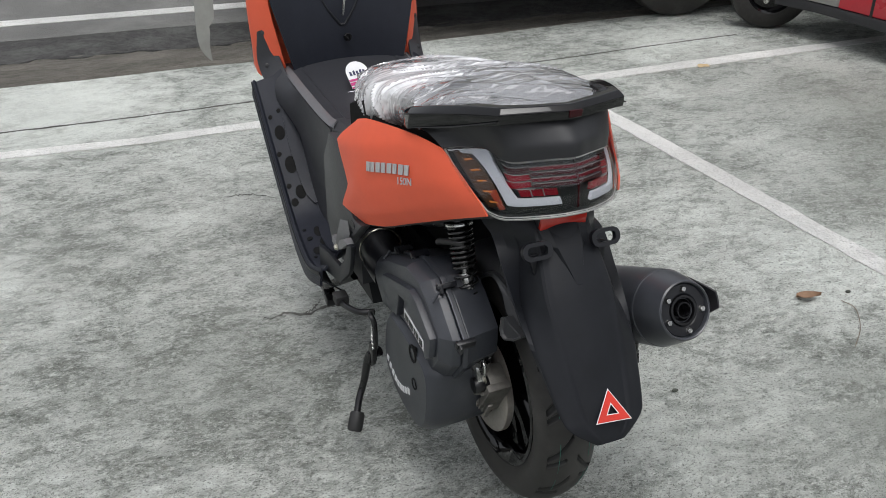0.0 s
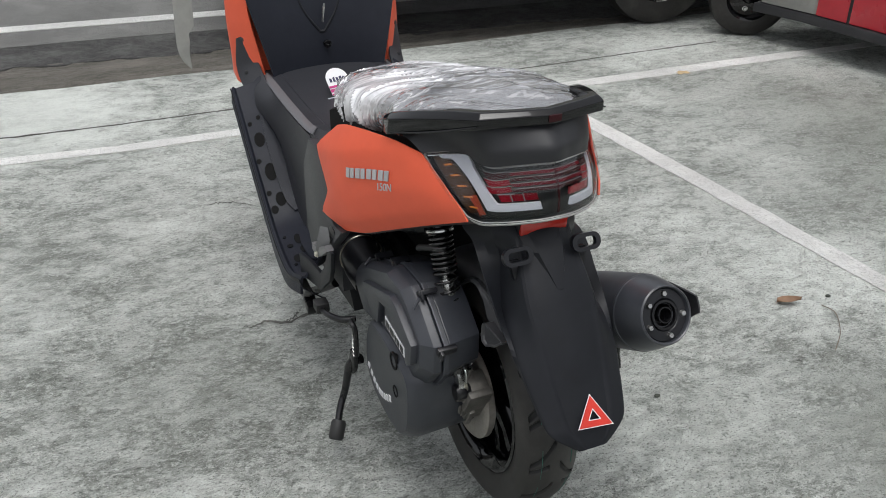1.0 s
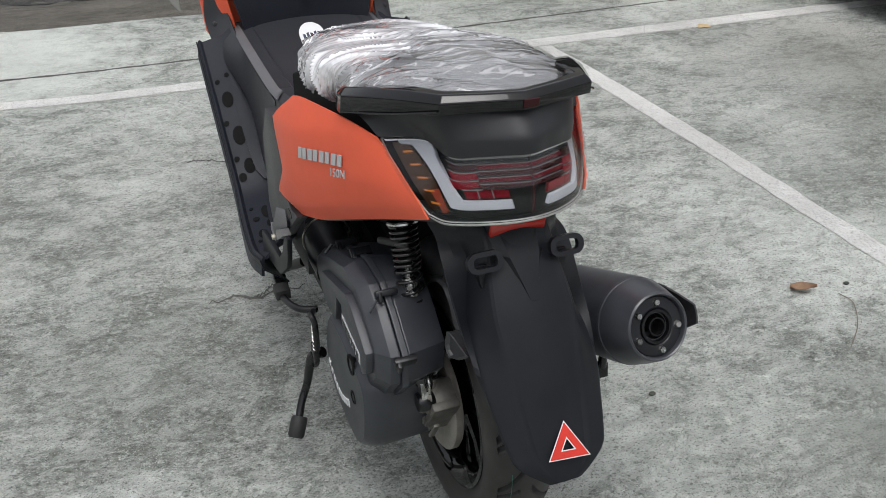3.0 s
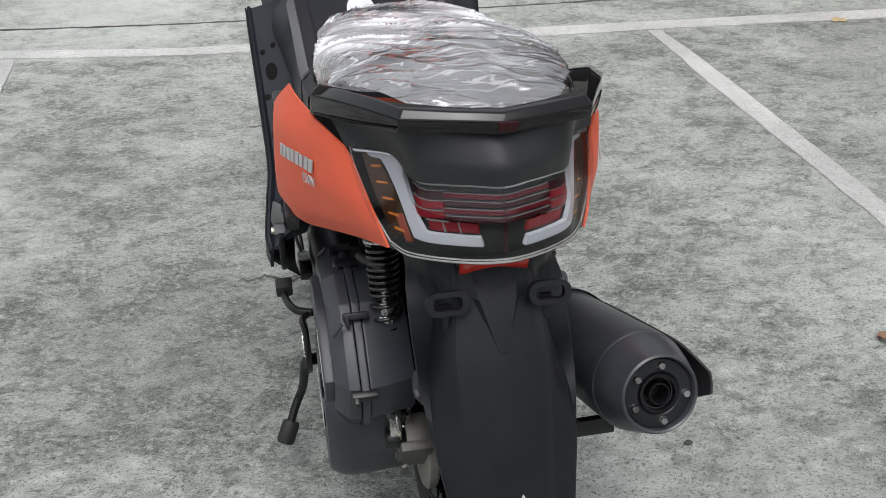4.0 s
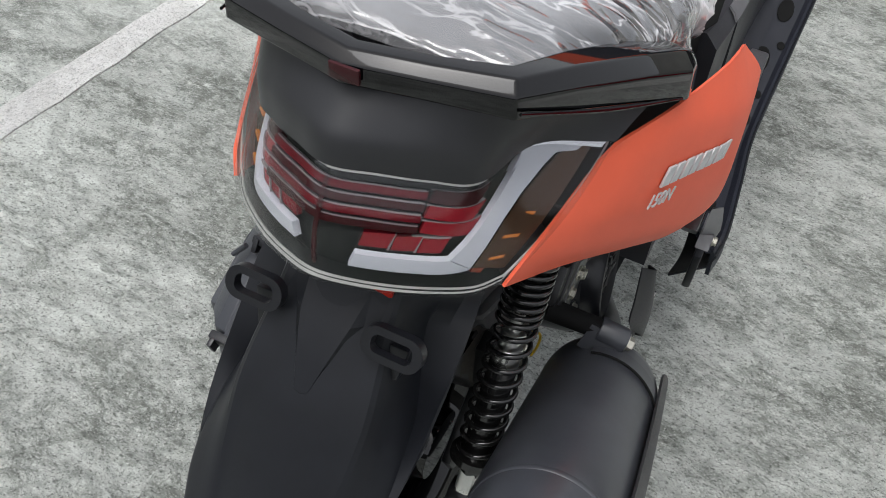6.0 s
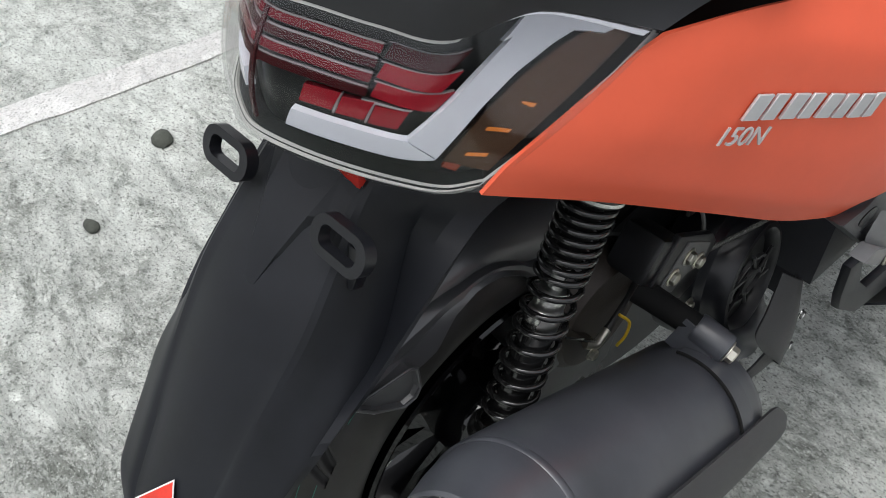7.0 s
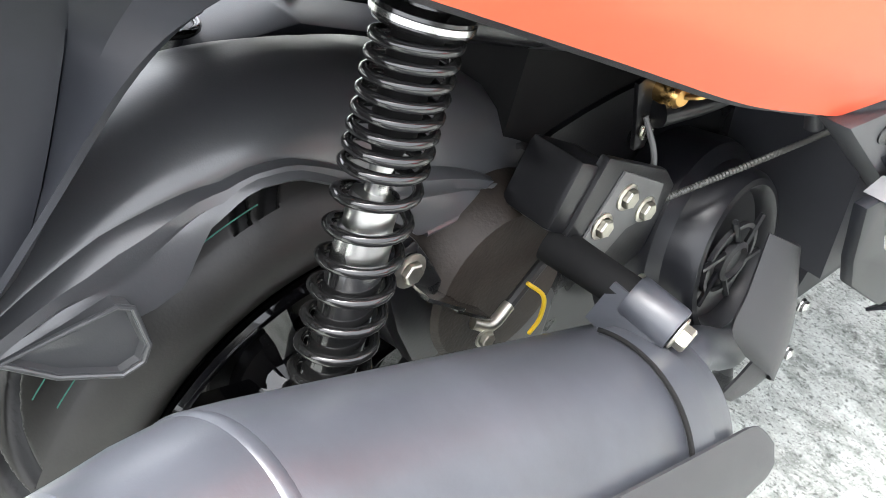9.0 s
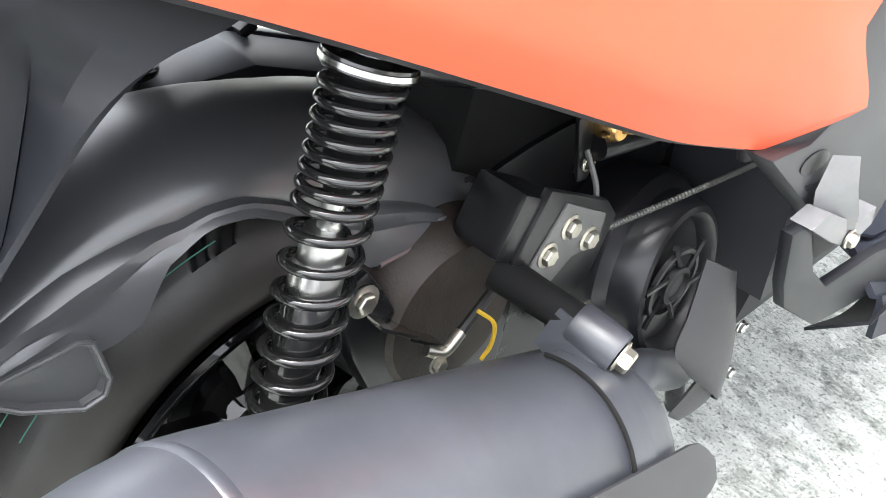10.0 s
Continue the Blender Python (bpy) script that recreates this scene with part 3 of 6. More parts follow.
for k in range(5):
    a = radians(72 * k + 20)
    for da in (-0.16, 0.16):
        c, s = math.cos(a + da), math.sin(a + da)
        c2, s2 = math.cos(a + da * 1.3), math.sin(a + da * 1.3)
        inner, outer = Vector(AXLE) + Vector((0, 0.044 * c, 0.044 * s)), Vector(AXLE) + Vector((0, 0.148 * c2, 0.148 * s2))
        d = (outer - inner).normalized()
        side = d.cross(Vector(X))
        rings = [[p + side * w * i + Vector(X) * h * j for i, j in ((-1, -1), (1, -1), (1, 1), (-1, 1))] for p, w, h in ((inner, 0.013, 0.02), (inner.lerp(outer, 0.5), 0.008, 0.015), (outer, 0.012, 0.018))]
        part("spoke", bevelled(loft(rings), 0.003), GLOSS_BLACK, rear_wheel)
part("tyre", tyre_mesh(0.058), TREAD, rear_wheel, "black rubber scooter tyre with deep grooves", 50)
for x, r in ((0.029, 0.2407), (-0.029, 0.2407), (0.0413, 0.2340)):
    for k in range(14):
        part("tyre_mark", turned([(r, x - 0.0005), (r + 0.0006, x), (r, x + 0.0005)], AXLE, X, 12, 8 + 24.3 * k + 3 * math.sin(5 * k), 13 + 4 * math.sin(3 * k + 40 * x)), GREEN_LINE, rear_wheel, "thin green factory line on the tread")
part("brake_disc", turned([(0.045, -0.062), (0.060, -0.066), (0.096, -0.066), (0.100, -0.063), (0.100, -0.052), (0.096, -0.048), (0.045, -0.048)], AXLE, X, 60), ALLOY, rear_wheel, "bare metal rear brake disc")
part("disc_carrier", turned([(0.03, -0.06), (0.058, -0.058), (0.062, -0.054), (0.062, -0.044), (0.03, -0.04)], AXLE, X, 40), FRAME_BLACK, rear_wheel)

# rear brake caliper
CALIPER_GREY = material("dusty_cast_caliper", (0.15, 0.142, 0.128), 0.5, metal=0.3, grain=0.3, scale=70, bump=0.25, bump_scale=500, spread=0.1)
caliper = part("brake_caliper", join(
    block((-0.080, -0.113, 0.320), (0.040, 0.056, 0.100), 0.008, (28, 0, 0)),
    block((-0.084, -0.142, 0.330), (0.048, 0.016, 0.062), 0.005, (28, 0, 0))), CALIPER_GREY, scooter, "dusty cast alloy rear brake caliper")
for y, z in ((-0.128, 0.342), (-0.100, 0.296)):
    part("piston_housing", turned([(0.0001, -0.034), (0.012, -0.034), (0.0135, -0.031), (0.0135, -0.024), (0.0175, -0.022), (0.019, -0.018), (0.019, 0.0), (0.0001, 0.0)], (-0.088, y, z), X, 26), CALIPER_GREY, caliper)
for k in range(3):
    part("caliper_rib", block((-0.103, -0.150 + 0.020 * k, 0.300 + 0.005 * k), (0.010, 0.005, 0.050), 0.0015, (28, 0, 0)), CALIPER_GREY, caliper)
part("slider_pin", tube([(-0.115, -0.094, 0.352), (-0.064, -0.094, 0.352)], 0.0065, 14), ZINC, caliper)
part("banjo_fitting", join(tube([(-0.096, -0.118, 0.366), (-0.096, -0.128, 0.398)], 0.0075, 14), block((-0.096, -0.116, 0.362), (0.020, 0.020, 0.016), 0.003, (28, 0, 0))), STEEL, caliper, "bright hose fitting")
for y, z in ((-0.14, 0.367), (-0.085, 0.272)):
    part("bolt", hexbolt((-0.106, y, z), (-1, 0, 0), 0.006), ZINC, caliper)
part("bleed_hose", tube([(-0.1, -0.12, 0.367), (-0.105, -0.13, 0.407), (-0.1, -0.1, 0.432), (-0.1, -0.03, 0.442)], 0.005, 8), SOFT_RUBBER, caliper)
part("spring_clip", tube([(-0.108, -0.145, 0.377), (-0.112, -0.15, 0.407), (-0.107, -0.12, 0.412), (-0.108, -0.118, 0.382)], 0.0022, 6), STEEL, caliper)

# ---- rear mudguard ----
def mudguard_section(y, z, half, recess, fx, fy, fz, w):
    """One cut through the mudguard: narrow rear face, slanting flanks, side walls that run forward to (fx, fy, fz); w: how far the walls fold out into a flange."""
    tan = Vector((0, -0.62, -0.78)) if z > 0.52 else Vector((0, -0.35, -0.94))
    fwd = Vector((0, -tan.z, tan.y))
    fwd = fwd if fwd.y > 0 else -fwd
    c = Vector((0, y, z))
    right = []
    k = min(1.0, half / 0.08) ** 2
    for u, back in ((0, -0.003 * k), (0.25, -0.001 * k), (0.50, 0.004 * k), (0.62, recess * 0.20), (0.82 - 0.12 * w, recess * (0.60 + 0.35 * w)), (0.95 - 0.19 * w, recess * (0.9 + 0.6 * w)), (0.99 - 0.19 * w, recess * (1.04 + 0.86 * w))):
        right.append(c + Vector((half * u, 0, 0)) + fwd * back)
    rim = Vector((fx, fy, fz))
    right += [right[-1].lerp(rim, 0.5), rim]
    return [Vector(flip(p)) for p in right[:0:-1]] + right


stations = ((-0.136, 0.752, 0.072, 0.016, 0.086, -0.062, 0.695, 0), (-0.166, 0.722, 0.074, 0.020, 0.092, -0.088, 0.668, 0), (-0.188, 0.699, 0.077, 0.0235, 0.0925, -0.128, 0.659, 0.12), (-0.213, 0.672, 0.080, 0.026, 0.100, -0.164, 0.644, 1), (-0.262, 0.612, 0.094, 0.036, 0.101, -0.208, 0.602, 0.75), (-0.290, 0.572, 0.093, 0.030, 0.098, -0.253, 0.556, 0.35), (-0.319, 0.527, 0.087, 0.023, 0.088, -0.293, 0.512, 0), (-0.345, 0.482, 0.081, 0.016, 0.081, -0.327, 0.474, 0), (-0.371, 0.440, 0.072, 0.010, 0.072, -0.361, 0.434, 0), (-0.381, 0.424, 0.064, 0.007, 0.064, -0.374, 0.420, 0), (-0.390, 0.408, 0.044, 0.005, 0.044, -0.385, 0.406, 0), (-0.396, 0.396, 0.024, 0.004, 0.024, -0.393, 0.395, 0))
secs = []
for station in stations:
    cut = mudguard_section(*station)
    secs.append(cut[:2] + curve(cut[2:15], 41) + cut[15:])
cols = [curve([q[j] for q in secs], 61) for j in range(45)]
mudguard = part("rear_mudguard", shell([[cols[j][i] for j in range(45)] for i in range(61)], -0.003), BLACK_PLASTIC, scooter, "matt black plastic rear mudguard with number plate lugs", 17)


def face_at(z, sideways=0.0):
    """The rear face's y at the height z, by its centre line."""
    zs = [s[1] for s in stations][::-1]
    return float(np.interp(z, zs, [s[0] for s in stations][::-1]))


# shallow wedge on the mudguard's face
wedge = [[(hw * u, face_at(z) - (0.0085 if u == 0 else 0.0075 if abs(u) < 1 else -0.003) * k - 0.001, z) for u in (-1, -0.62, 0, 0.62, 1)] for z, hw, k in ((0.690, 0.044, 0.4), (0.668, 0.036, 1.2), (0.64, 0.021, 1.2), (0.618, 0.010, 0.9), (0.606, 0.005, 0.3))]
part("wedge", shell(wedge, 0.003), BLACK_PLASTIC, mudguard, "", 15)
for sx in (-1, 1):
    part("rib", tube([(0.022 * sx, face_at(0.602) - 0.001, 0.602), (0.019 * sx, face_at(0.570) - 0.001, 0.570)], [0.001, 0.0025, 0.001], 8), BLACK_PLASTIC, mudguard)


def slot_ring(cx, cz, w, h, r_out, r_in):
    """A flat lug with a long slot."""
    def oval(ww, hh, rr, n=8):
        out = []
        for qx, qz, a0 in ((ww - rr, hh - rr, 0), (-(ww - rr), hh - rr, 90), (-(ww - rr), -(hh - rr), 180), (ww - rr, -(hh - rr), 270)):
            out += [(cx + qx + rr * math.cos(radians(a0 + 90 * i / n)), cz + qz + rr * math.sin(radians(a0 + 90 * i / n))) for i in range(n + 1)]
        return out
    return oval(w, h, r_out), oval(w - 0.0085, h - 0.0065, r_in)


for sx in (-1, 1):
    o, i = slot_ring(0, 0, 0.026, 0.0145, 0.0135, 0.006)
    rings = [[(a, b, d) for a, b in ring] for ring, d in ((o, 0), (o, 0.010), (i, 0.010), (i, 0.0))]
    lug = loft(rings, around=True)
    laid(lug, (0.062 * sx, -0.224, 0.670), (1, 0, 0), (0, 0.42, 0.9))
    part("plate_lug", lug, SMOOTH_PLASTIC, mudguard, "slotted lug for a number plate")
    part("lug_web", prism([(0, 0), (0.024, 0.0), (0.020, -0.030), (0.006, -0.034)], (0.058 * sx - 0.012, -0.218, 0.660), (1, 0, 0), (0, 0.3, 0.95), -0.010, 0.001), SMOOTH_PLASTIC, mudguard)

# warning triangle sticker
tri_o = [Vector((0.004, 0.050)), Vector((-0.030, 0)), Vector((0.034, -0.006))]
mid = sum(tri_o, Vector((0, 0))) / 3
ring_at = lambda k, d: [(mid.x + (p.x - mid.x) * k, mid.y + (p.y - mid.y) * k, d) for p in tri_o]
org, tu, tv = (0.003, -0.3878, 0.4325), (1, 0, 0), (0, 0.58, 0.815)
sticker = part("warning_triangle", laid(loft([ring_at(1.0, 0), ring_at(1.0, 0.0006), ring_at(0.93, 0.0006), ring_at(0.93, 0.0)], around=True), org, tu, tv), WHITE, mudguard, "red warning triangle sticker with a white edge")
part("red_face", laid(loft([ring_at(0.93, 0), ring_at(0.93, 0.0009), ring_at(0.36, 0.0009), ring_at(0.36, 0)], around=True), org, tu, tv), RED_STICKER, sticker)
part("inner_edge", laid(loft([ring_at(0.36, 0), ring_at(0.36, 0.0011), ring_at(0.29, 0.0011), ring_at(0.29, 0)], around=True), org, tu, tv), WHITE, sticker)

# red rear reflector under the lamp
reflector = part("rear_reflector", block((0.001, -0.194, 0.700), (0.085, 0.012, 0.030), 0.003, (8, 0, 0)), REFLECTOR, scooter, "rectangular red rear reflector")
part("reflector_frame", block((0.001, -0.187, 0.700), (0.089, 0.016, 0.034), 0.003, (15, 0, 0)), SMOOTH_PLASTIC, reflector)

# ---- tail lamp ----
def both_sides(half, n):
    """A smooth line through points given from the middle outwards, and their mirror images."""
    return curve([flip(p) for p in half[:0:-1]] + list(half), n)


LOW = both_sides([(0, -0.245, 0.735), (0.026, -0.237, 0.731), (0.056, -0.222, 0.726), (0.084, -0.202, 0.720), (0.105, -0.184, 0.717), (0.120, -0.166, 0.721)], 61)
TOP = both_sides([(0, -0.219, 0.821), (0.030, -0.206, 0.818), (0.060, -0.189, 0.813), (0.088, -0.165, 0.807), (0.106, -0.113, 0.813), (0.154, -0.063, 0.799)], 61)


def lamp_point(u, v, back=0.0):
    """A place on the lamp's face: u from -1 to 1 across, v from 0 (foot) to 1 (top), back: metres behind the face."""
    s = (u + 1) * 30
    i = min(int(s), 59)
    f = s - i
    a, b = LOW[i].lerp(LOW[i + 1], f), TOP[i].lerp(TOP[i + 1], f)
    p = a.lerp(b, v)
    out = Vector((1.6 * p.x, -0.20 - 0.3 * (1 - abs(u)), 0.04)).normalized()
    p += out * (0.008 * math.sin(math.pi * v) + 0.003 * (1 - abs(u)) * math.sin(math.pi * v))
    return p - out * back


def lamp_patch(corners, back, thick, n=14, m=5):
    """A raised strip of the lamp's inside between four (u, v) corners."""
    (u0, v0), (u1, v1), (u2, v2), (u3, v3) = corners
    rows = []
    for j in range(m + 1):
        t = j / m
        row = []
        for i in range(n + 1):
            s = i / n
            u = (u0 * (1 - s) + u1 * s) * (1 - t) + (u3 * (1 - s) + u2 * s) * t
            v = (v0 * (1 - s) + v1 * s) * (1 - t) + (v3 * (1 - s) + v2 * s) * t
            row.append(lamp_point(u, v, back))
        rows.append(row)
    return shell(rows, thick)


us = [-1 + 2 * i / 60 for i in range(61)]
tail_lamp = part("tail_lamp", shell([[lamp_point(u, j / 10, 0.026) for u in us] for j in range(11)], 0.006), LAMP_DARK, scooter, "smoked tail lamp with a clear lens and white light guides")
lens = part("lens", shell([[lamp_point(u, j / 12, 0.0) for u in us] for j in range(13)], 0.0025), LENS, tail_lamp, "clear outer lens of the tail lamp")
lens.visible_shadow = False
rim_line = [lamp_point(u, 0, 0.004) for u in us] + [lamp_point(1, j / 8, 0.004) for j in range(1, 8)] + [lamp_point(u, 1, 0.004) for u in us[::-1]] + [lamp_point(-1, 1 - j / 8, 0.004) for j in range(1, 8)]
part("rim", loft([[p + Vector((0, 0.0036 * math.sin(a), 0.0036 * math.cos(a))) for a in (0, 1.57, 3.14, 4.71)] for p in rim_line], around=True), TRIM_GREY, tail_lamp, "pale edge of the clear lens")
wall = [[lamp_point(u, 0, b) for u in us] for b in (0.002, 0.03)]
part("foot_wall", shell(wall, 0.002), LAMP_DARK, tail_lamp)
wall = [[lamp_point(u, 1, b) for u in us] for b in (0.002, 0.03)]
part("top_wall", shell(wall, -0.002), LAMP_DARK, tail_lamp)
for sx in (-1, 1):
    g = lambda *c: [(u * sx, v) for u, v in c]
    part("light_guide", lamp_patch(g((0.575, 0.34), (0.69, 0.21), (0.90, 0.96), (0.80, 0.96)), 0.009, 0.006), GUIDE, tail_lamp, "milky white upright light guide")
    part("light_guide", lamp_patch(g((0.17, 0.20), (0.69, 0.21), (0.575, 0.345), (0.19, 0.33)), 0.0088, 0.006), GUIDE, tail_lamp, "milky white lower light guide")
    part("light_guide", lamp_patch(g((0.74, 0.84), (0.93, 0.90), (0.955, 0.975), (0.78, 0.975)), 0.0086, 0.006), GUIDE, tail_lamp, "milky white upper light guide")
    # Mirror-bright strip stands in for the sheen in the lens's upper corner.
    part("corner_glint", lamp_patch(g((0.74, 0.955), (0.985, 0.945), (0.99, 0.985), (0.74, 0.99)), 0.004, 0.003), LENS_GLINT, tail_lamp, "bright strip that paints the lens sheen at the lamp's top corner")
    part("top_trim", lamp_patch(g((0.0, 0.955), (0.62, 0.955), (0.64, 1.0), (0.0, 1.0)), 0.002, 0.004, 20), TRIM_GREY, tail_lamp, "pale grey trim under the pad")
    part("dark_band", lamp_patch(g((0.0, 0.86), (0.60, 0.87), (0.62, 0.95), (0.0, 0.95)), 0.011, 0.004, 20), LAMP_DARK, tail_lamp)
    part("indicator_strip", lamp_patch(g((0.715, 0.17), (0.955, 0.08), (0.975, 0.93), (0.915, 0.93)), 0.013, 0.006), LAMP_GREY, tail_lamp, "bronze-grey indicator reflector")
    for j in range(5):
        v = 0.20 + 0.15 * j
        part("indicator_lens", lamp_patch(g((0.80 + 0.022 * j, v), (0.885 + 0.012 * j, v - 0.01), (0.888 + 0.012 * j, v + 0.012), (0.805 + 0.022 * j, v + 0.020)), 0.0100, 0.003, 4, 3), AMBER, tail_lamp)
    part("amber_back", lamp_patch(g((0.73, 0.12), (0.80, 0.09), (0.86, 0.36), (0.78, 0.40)), 0.0122, 0.003, 4, 4), AMBER_DARK, tail_lamp, "dull amber foot of the indicator")
    for j, (u0, u1) in enumerate(((0.19, 0.31), (0.325, 0.42), (0.435, 0.53))):
        part("red_block", lamp_patch(g((u0, 0.36), (u1, 0.37), (u1 + 0.02, 0.50), (u0 + 0.01, 0.48)), 0.014, 0.005, 6, 3), RED_LENS, tail_lamp, "clear red reflector block")
    for j, v in enumerate((0.53, 0.645, 0.76)):
        part("red_block", lamp_patch(g((0.42, v), (0.62, v - 0.02), (0.66, v + 0.085), (0.43, v + 0.09)), 0.014, 0.005, 6, 3), RED_LENS if j < 2 else DARK_RED, tail_lamp)
        part("block_edge", lamp_patch(g((0.42, v + 0.092), (0.66, v + 0.084), (0.662, v + 0.094), (0.42, v + 0.102)), 0.0125, 0.003, 6, 1), EDGE_GREY, tail_lamp)
    for u0 in (0.315, 0.425):
        part("block_edge", lamp_patch(g((u0, 0.35), (u0 + 0.008, 0.35), (u0 + 0.022, 0.50), (u0 + 0.014, 0.50)), 0.0125, 0.003, 1, 4), EDGE_GREY, tail_lamp)
    part("block_edge", lamp_patch(g((0.40, 0.49), (0.56, 0.50), (0.562, 0.515), (0.40, 0.505)), 0.0122, 0.003, 6, 1), EDGE_GREY, tail_lamp)
for j, v in enumerate((0.53, 0.615, 0.70, 0.785)):
    part("red_bar", lamp_patch([(-0.41, v), (0.41, v), (0.41, v + 0.05), (-0.41, v + 0.05)], 0.012, 0.005, 24, 3), BAR_RED if j % 2 else DARK_RED, tail_lamp, "thin red light bar")
    part("bar_edge", lamp_patch([(-0.41, v + 0.052), (0.41, v + 0.052), (0.41, v + 0.064), (-0.41, v + 0.062)], 0.0112, 0.003, 24, 1), EDGE_GREY, tail_lamp)
part("keel", lamp_patch([(-0.012, 0.10), (0.012, 0.10), (0.010, 0.86), (-0.010, 0.86)], 0.0075, 0.002, 2, 14), DARK_RED, tail_lamp, "narrow dark red keel down the lamp's middle")

# soft black pad between the lamp and the grab bar
PAD_TOP = both_sides([(0, -0.176, 0.880), (0.034, -0.170, 0.879), (0.068, -0.158, 0.877), (0.098, -0.135, 0.868), (0.136, -0.070, 0.842), (0.172, 0.012, 0.812)], 61)
rows = []
for j in range(17):
    t = j / 16
    row = []
    for i, u in enumerate(us):
        middle = min(1.0, max(0.0, (0.72 - abs(u)) / 0.10))
        lip = min(1.0, t / 0.14)                     # a short upright lip, then a soft slope up to the bar
        row.append(TOP[i].lerp(PAD_TOP[i], t) + Vector((0, -0.004, 0.013)) * middle * lip * (1 - t) ** 0.7 + Vector((0.0, -0.003, 0.006)) * (1 - middle) * math.sin(math.pi * t))
    rows.append(row)
part("tail_pad", shell(rows, 0.004), VINYL, scooter, "soft black padded tail cover", 32)

# ---- grab bar ----
BAR = [  # rear ridge, lower rear edge, lower inner edge, upper inner edge, from the middle to the right end
    ((0, -0.204, 0.898), (0, -0.206, 0.875), (0, -0.184, 0.876), (0, -0.183, 0.896)),
    ((0.054, -0.190, 0.897), (0.054, -0.192, 0.874), (0.050, -0.171, 0.875), (0.050, -0.170, 0.895)),
    ((0.107, -0.174, 0.896), (0.109, -0.175, 0.870), (0.094, -0.154, 0.872), (0.094, -0.152, 0.894)),
    ((0.134, -0.117, 0.884), (0.137, -0.117, 0.854), (0.114, -0.090, 0.857), (0.112, -0.092, 0.880)),
    ((0.164, -0.055, 0.869), (0.167, -0.054, 0.834), (0.146, -0.015, 0.824), (0.133, -0.018, 0.856)),
    ((0.187, -0.006, 0.856), (0.192, -0.001, 0.814), (0.178, 0.047, 0.806), (0.154, 0.050, 0.830)),
    ((0.187, 0.018, 0.845), (0.191, 0.022, 0.812), (0.180, 0.056, 0.806), (0.164, 0.060, 0.822)),
    ((0.184, 0.034, 0.836), (0.186, 0.036, 0.820), (0.179, 0.058, 0.814), (0.172, 0.058, 0.824)),
]


def bar_ring(ring):
    """A cut through the bar: its upper rear edge is a sloping facet."""
    ridge, low, inner, upper = (Vector(p) for p in ring)
    return [ridge.lerp(upper, 0.30), ridge.lerp(low, 0.34) + (ridge - upper).normalized() * 0.002, low, inner, upper]


rings = [bar_ring([flip(p) for p in ring]) for ring in BAR[:0:-1]] + [bar_ring(ring) for ring in BAR]
bm = loft(rings)
bmesh.ops.recalc_face_normals(bm, faces=bm.faces)
grab_bar = part("grab_bar", bevelled(bm, 0.0034, 4, 20), GLOSS_BLACK, scooter, "gloss black rear grab bar with upswept ends", 30)
for sx in (-1, 1):
    groove = tube([(0.112 * sx, -0.1755, 0.877), (0.150 * sx, -0.094, 0.846), (0.188 * sx, -0.010, 0.820)], [0.0012, 0.002, 0.0012], 8)
    part("lower_lip", groove, GLOSS_BLACK, grab_bar)
part("badge", block((0.004, -0.2065, 0.885), (0.022, 0.003, 0.012), 0.001, (6, 0, 0)), DARK_RED, grab_bar, "small dark red badge")

# ---- orange side panels ----
PANEL = {
    "foot": [(0.119, -0.168, 0.718), (0.142, -0.08, 0.676), (0.174, 0.02, 0.626), (0.199, 0.1, 0.585), (0.213, 0.145, 0.568), (0.219, 0.172, 0.558)],
    "chine": [(0.126, -0.156, 0.736), (0.157, -0.08, 0.702), (0.194, 0.02, 0.656), (0.222, 0.11, 0.612), (0.237, 0.2, 0.578), (0.240, 0.255, 0.566)],
    "waist": [(0.136, -0.125, 0.758), (0.172, -0.06, 0.735), (0.203, 0.025, 0.700), (0.229, 0.115, 0.660), (0.239, 0.165, 0.646), (0.238, 0.212, 0.630)],
    "crease": [(0.149, -0.078, 0.789), (0.178, -0.03, 0.787), (0.203, 0.04, 0.770), (0.226, 0.12, 0.738), (0.234, 0.20, 0.712), (0.230, 0.300, 0.688)],
    "top": [(0.156, -0.064, 0.800), (0.180, -0.01, 0.806), (0.195, 0.06, 0.797), (0.204, 0.12, 0.786), (0.207, 0.17, 0.773), (0.207, 0.225, 0.752)],
}


def panel_point(u, v, out=0.0):
    """u from 0 (tail) to 1 (front), v from 0 (foot) to 4 (top), out: metres proud of the panel."""
    names = ("foot", "chine", "waist", "crease", "top")
    k = min(int(v), 3)
    f = v - k

    def at(uu):
        a, b = (curve(PANEL[names[i]], 41) for i in (k, k + 1))
        s = uu * 40
        i = min(int(s), 39)
        return a[i].lerp(a[i + 1], s - i).lerp(b[i].lerp(b[i + 1], s - i), f)
    return at(u) + Vector((1, -0.25, 0.1)).normalized() * out


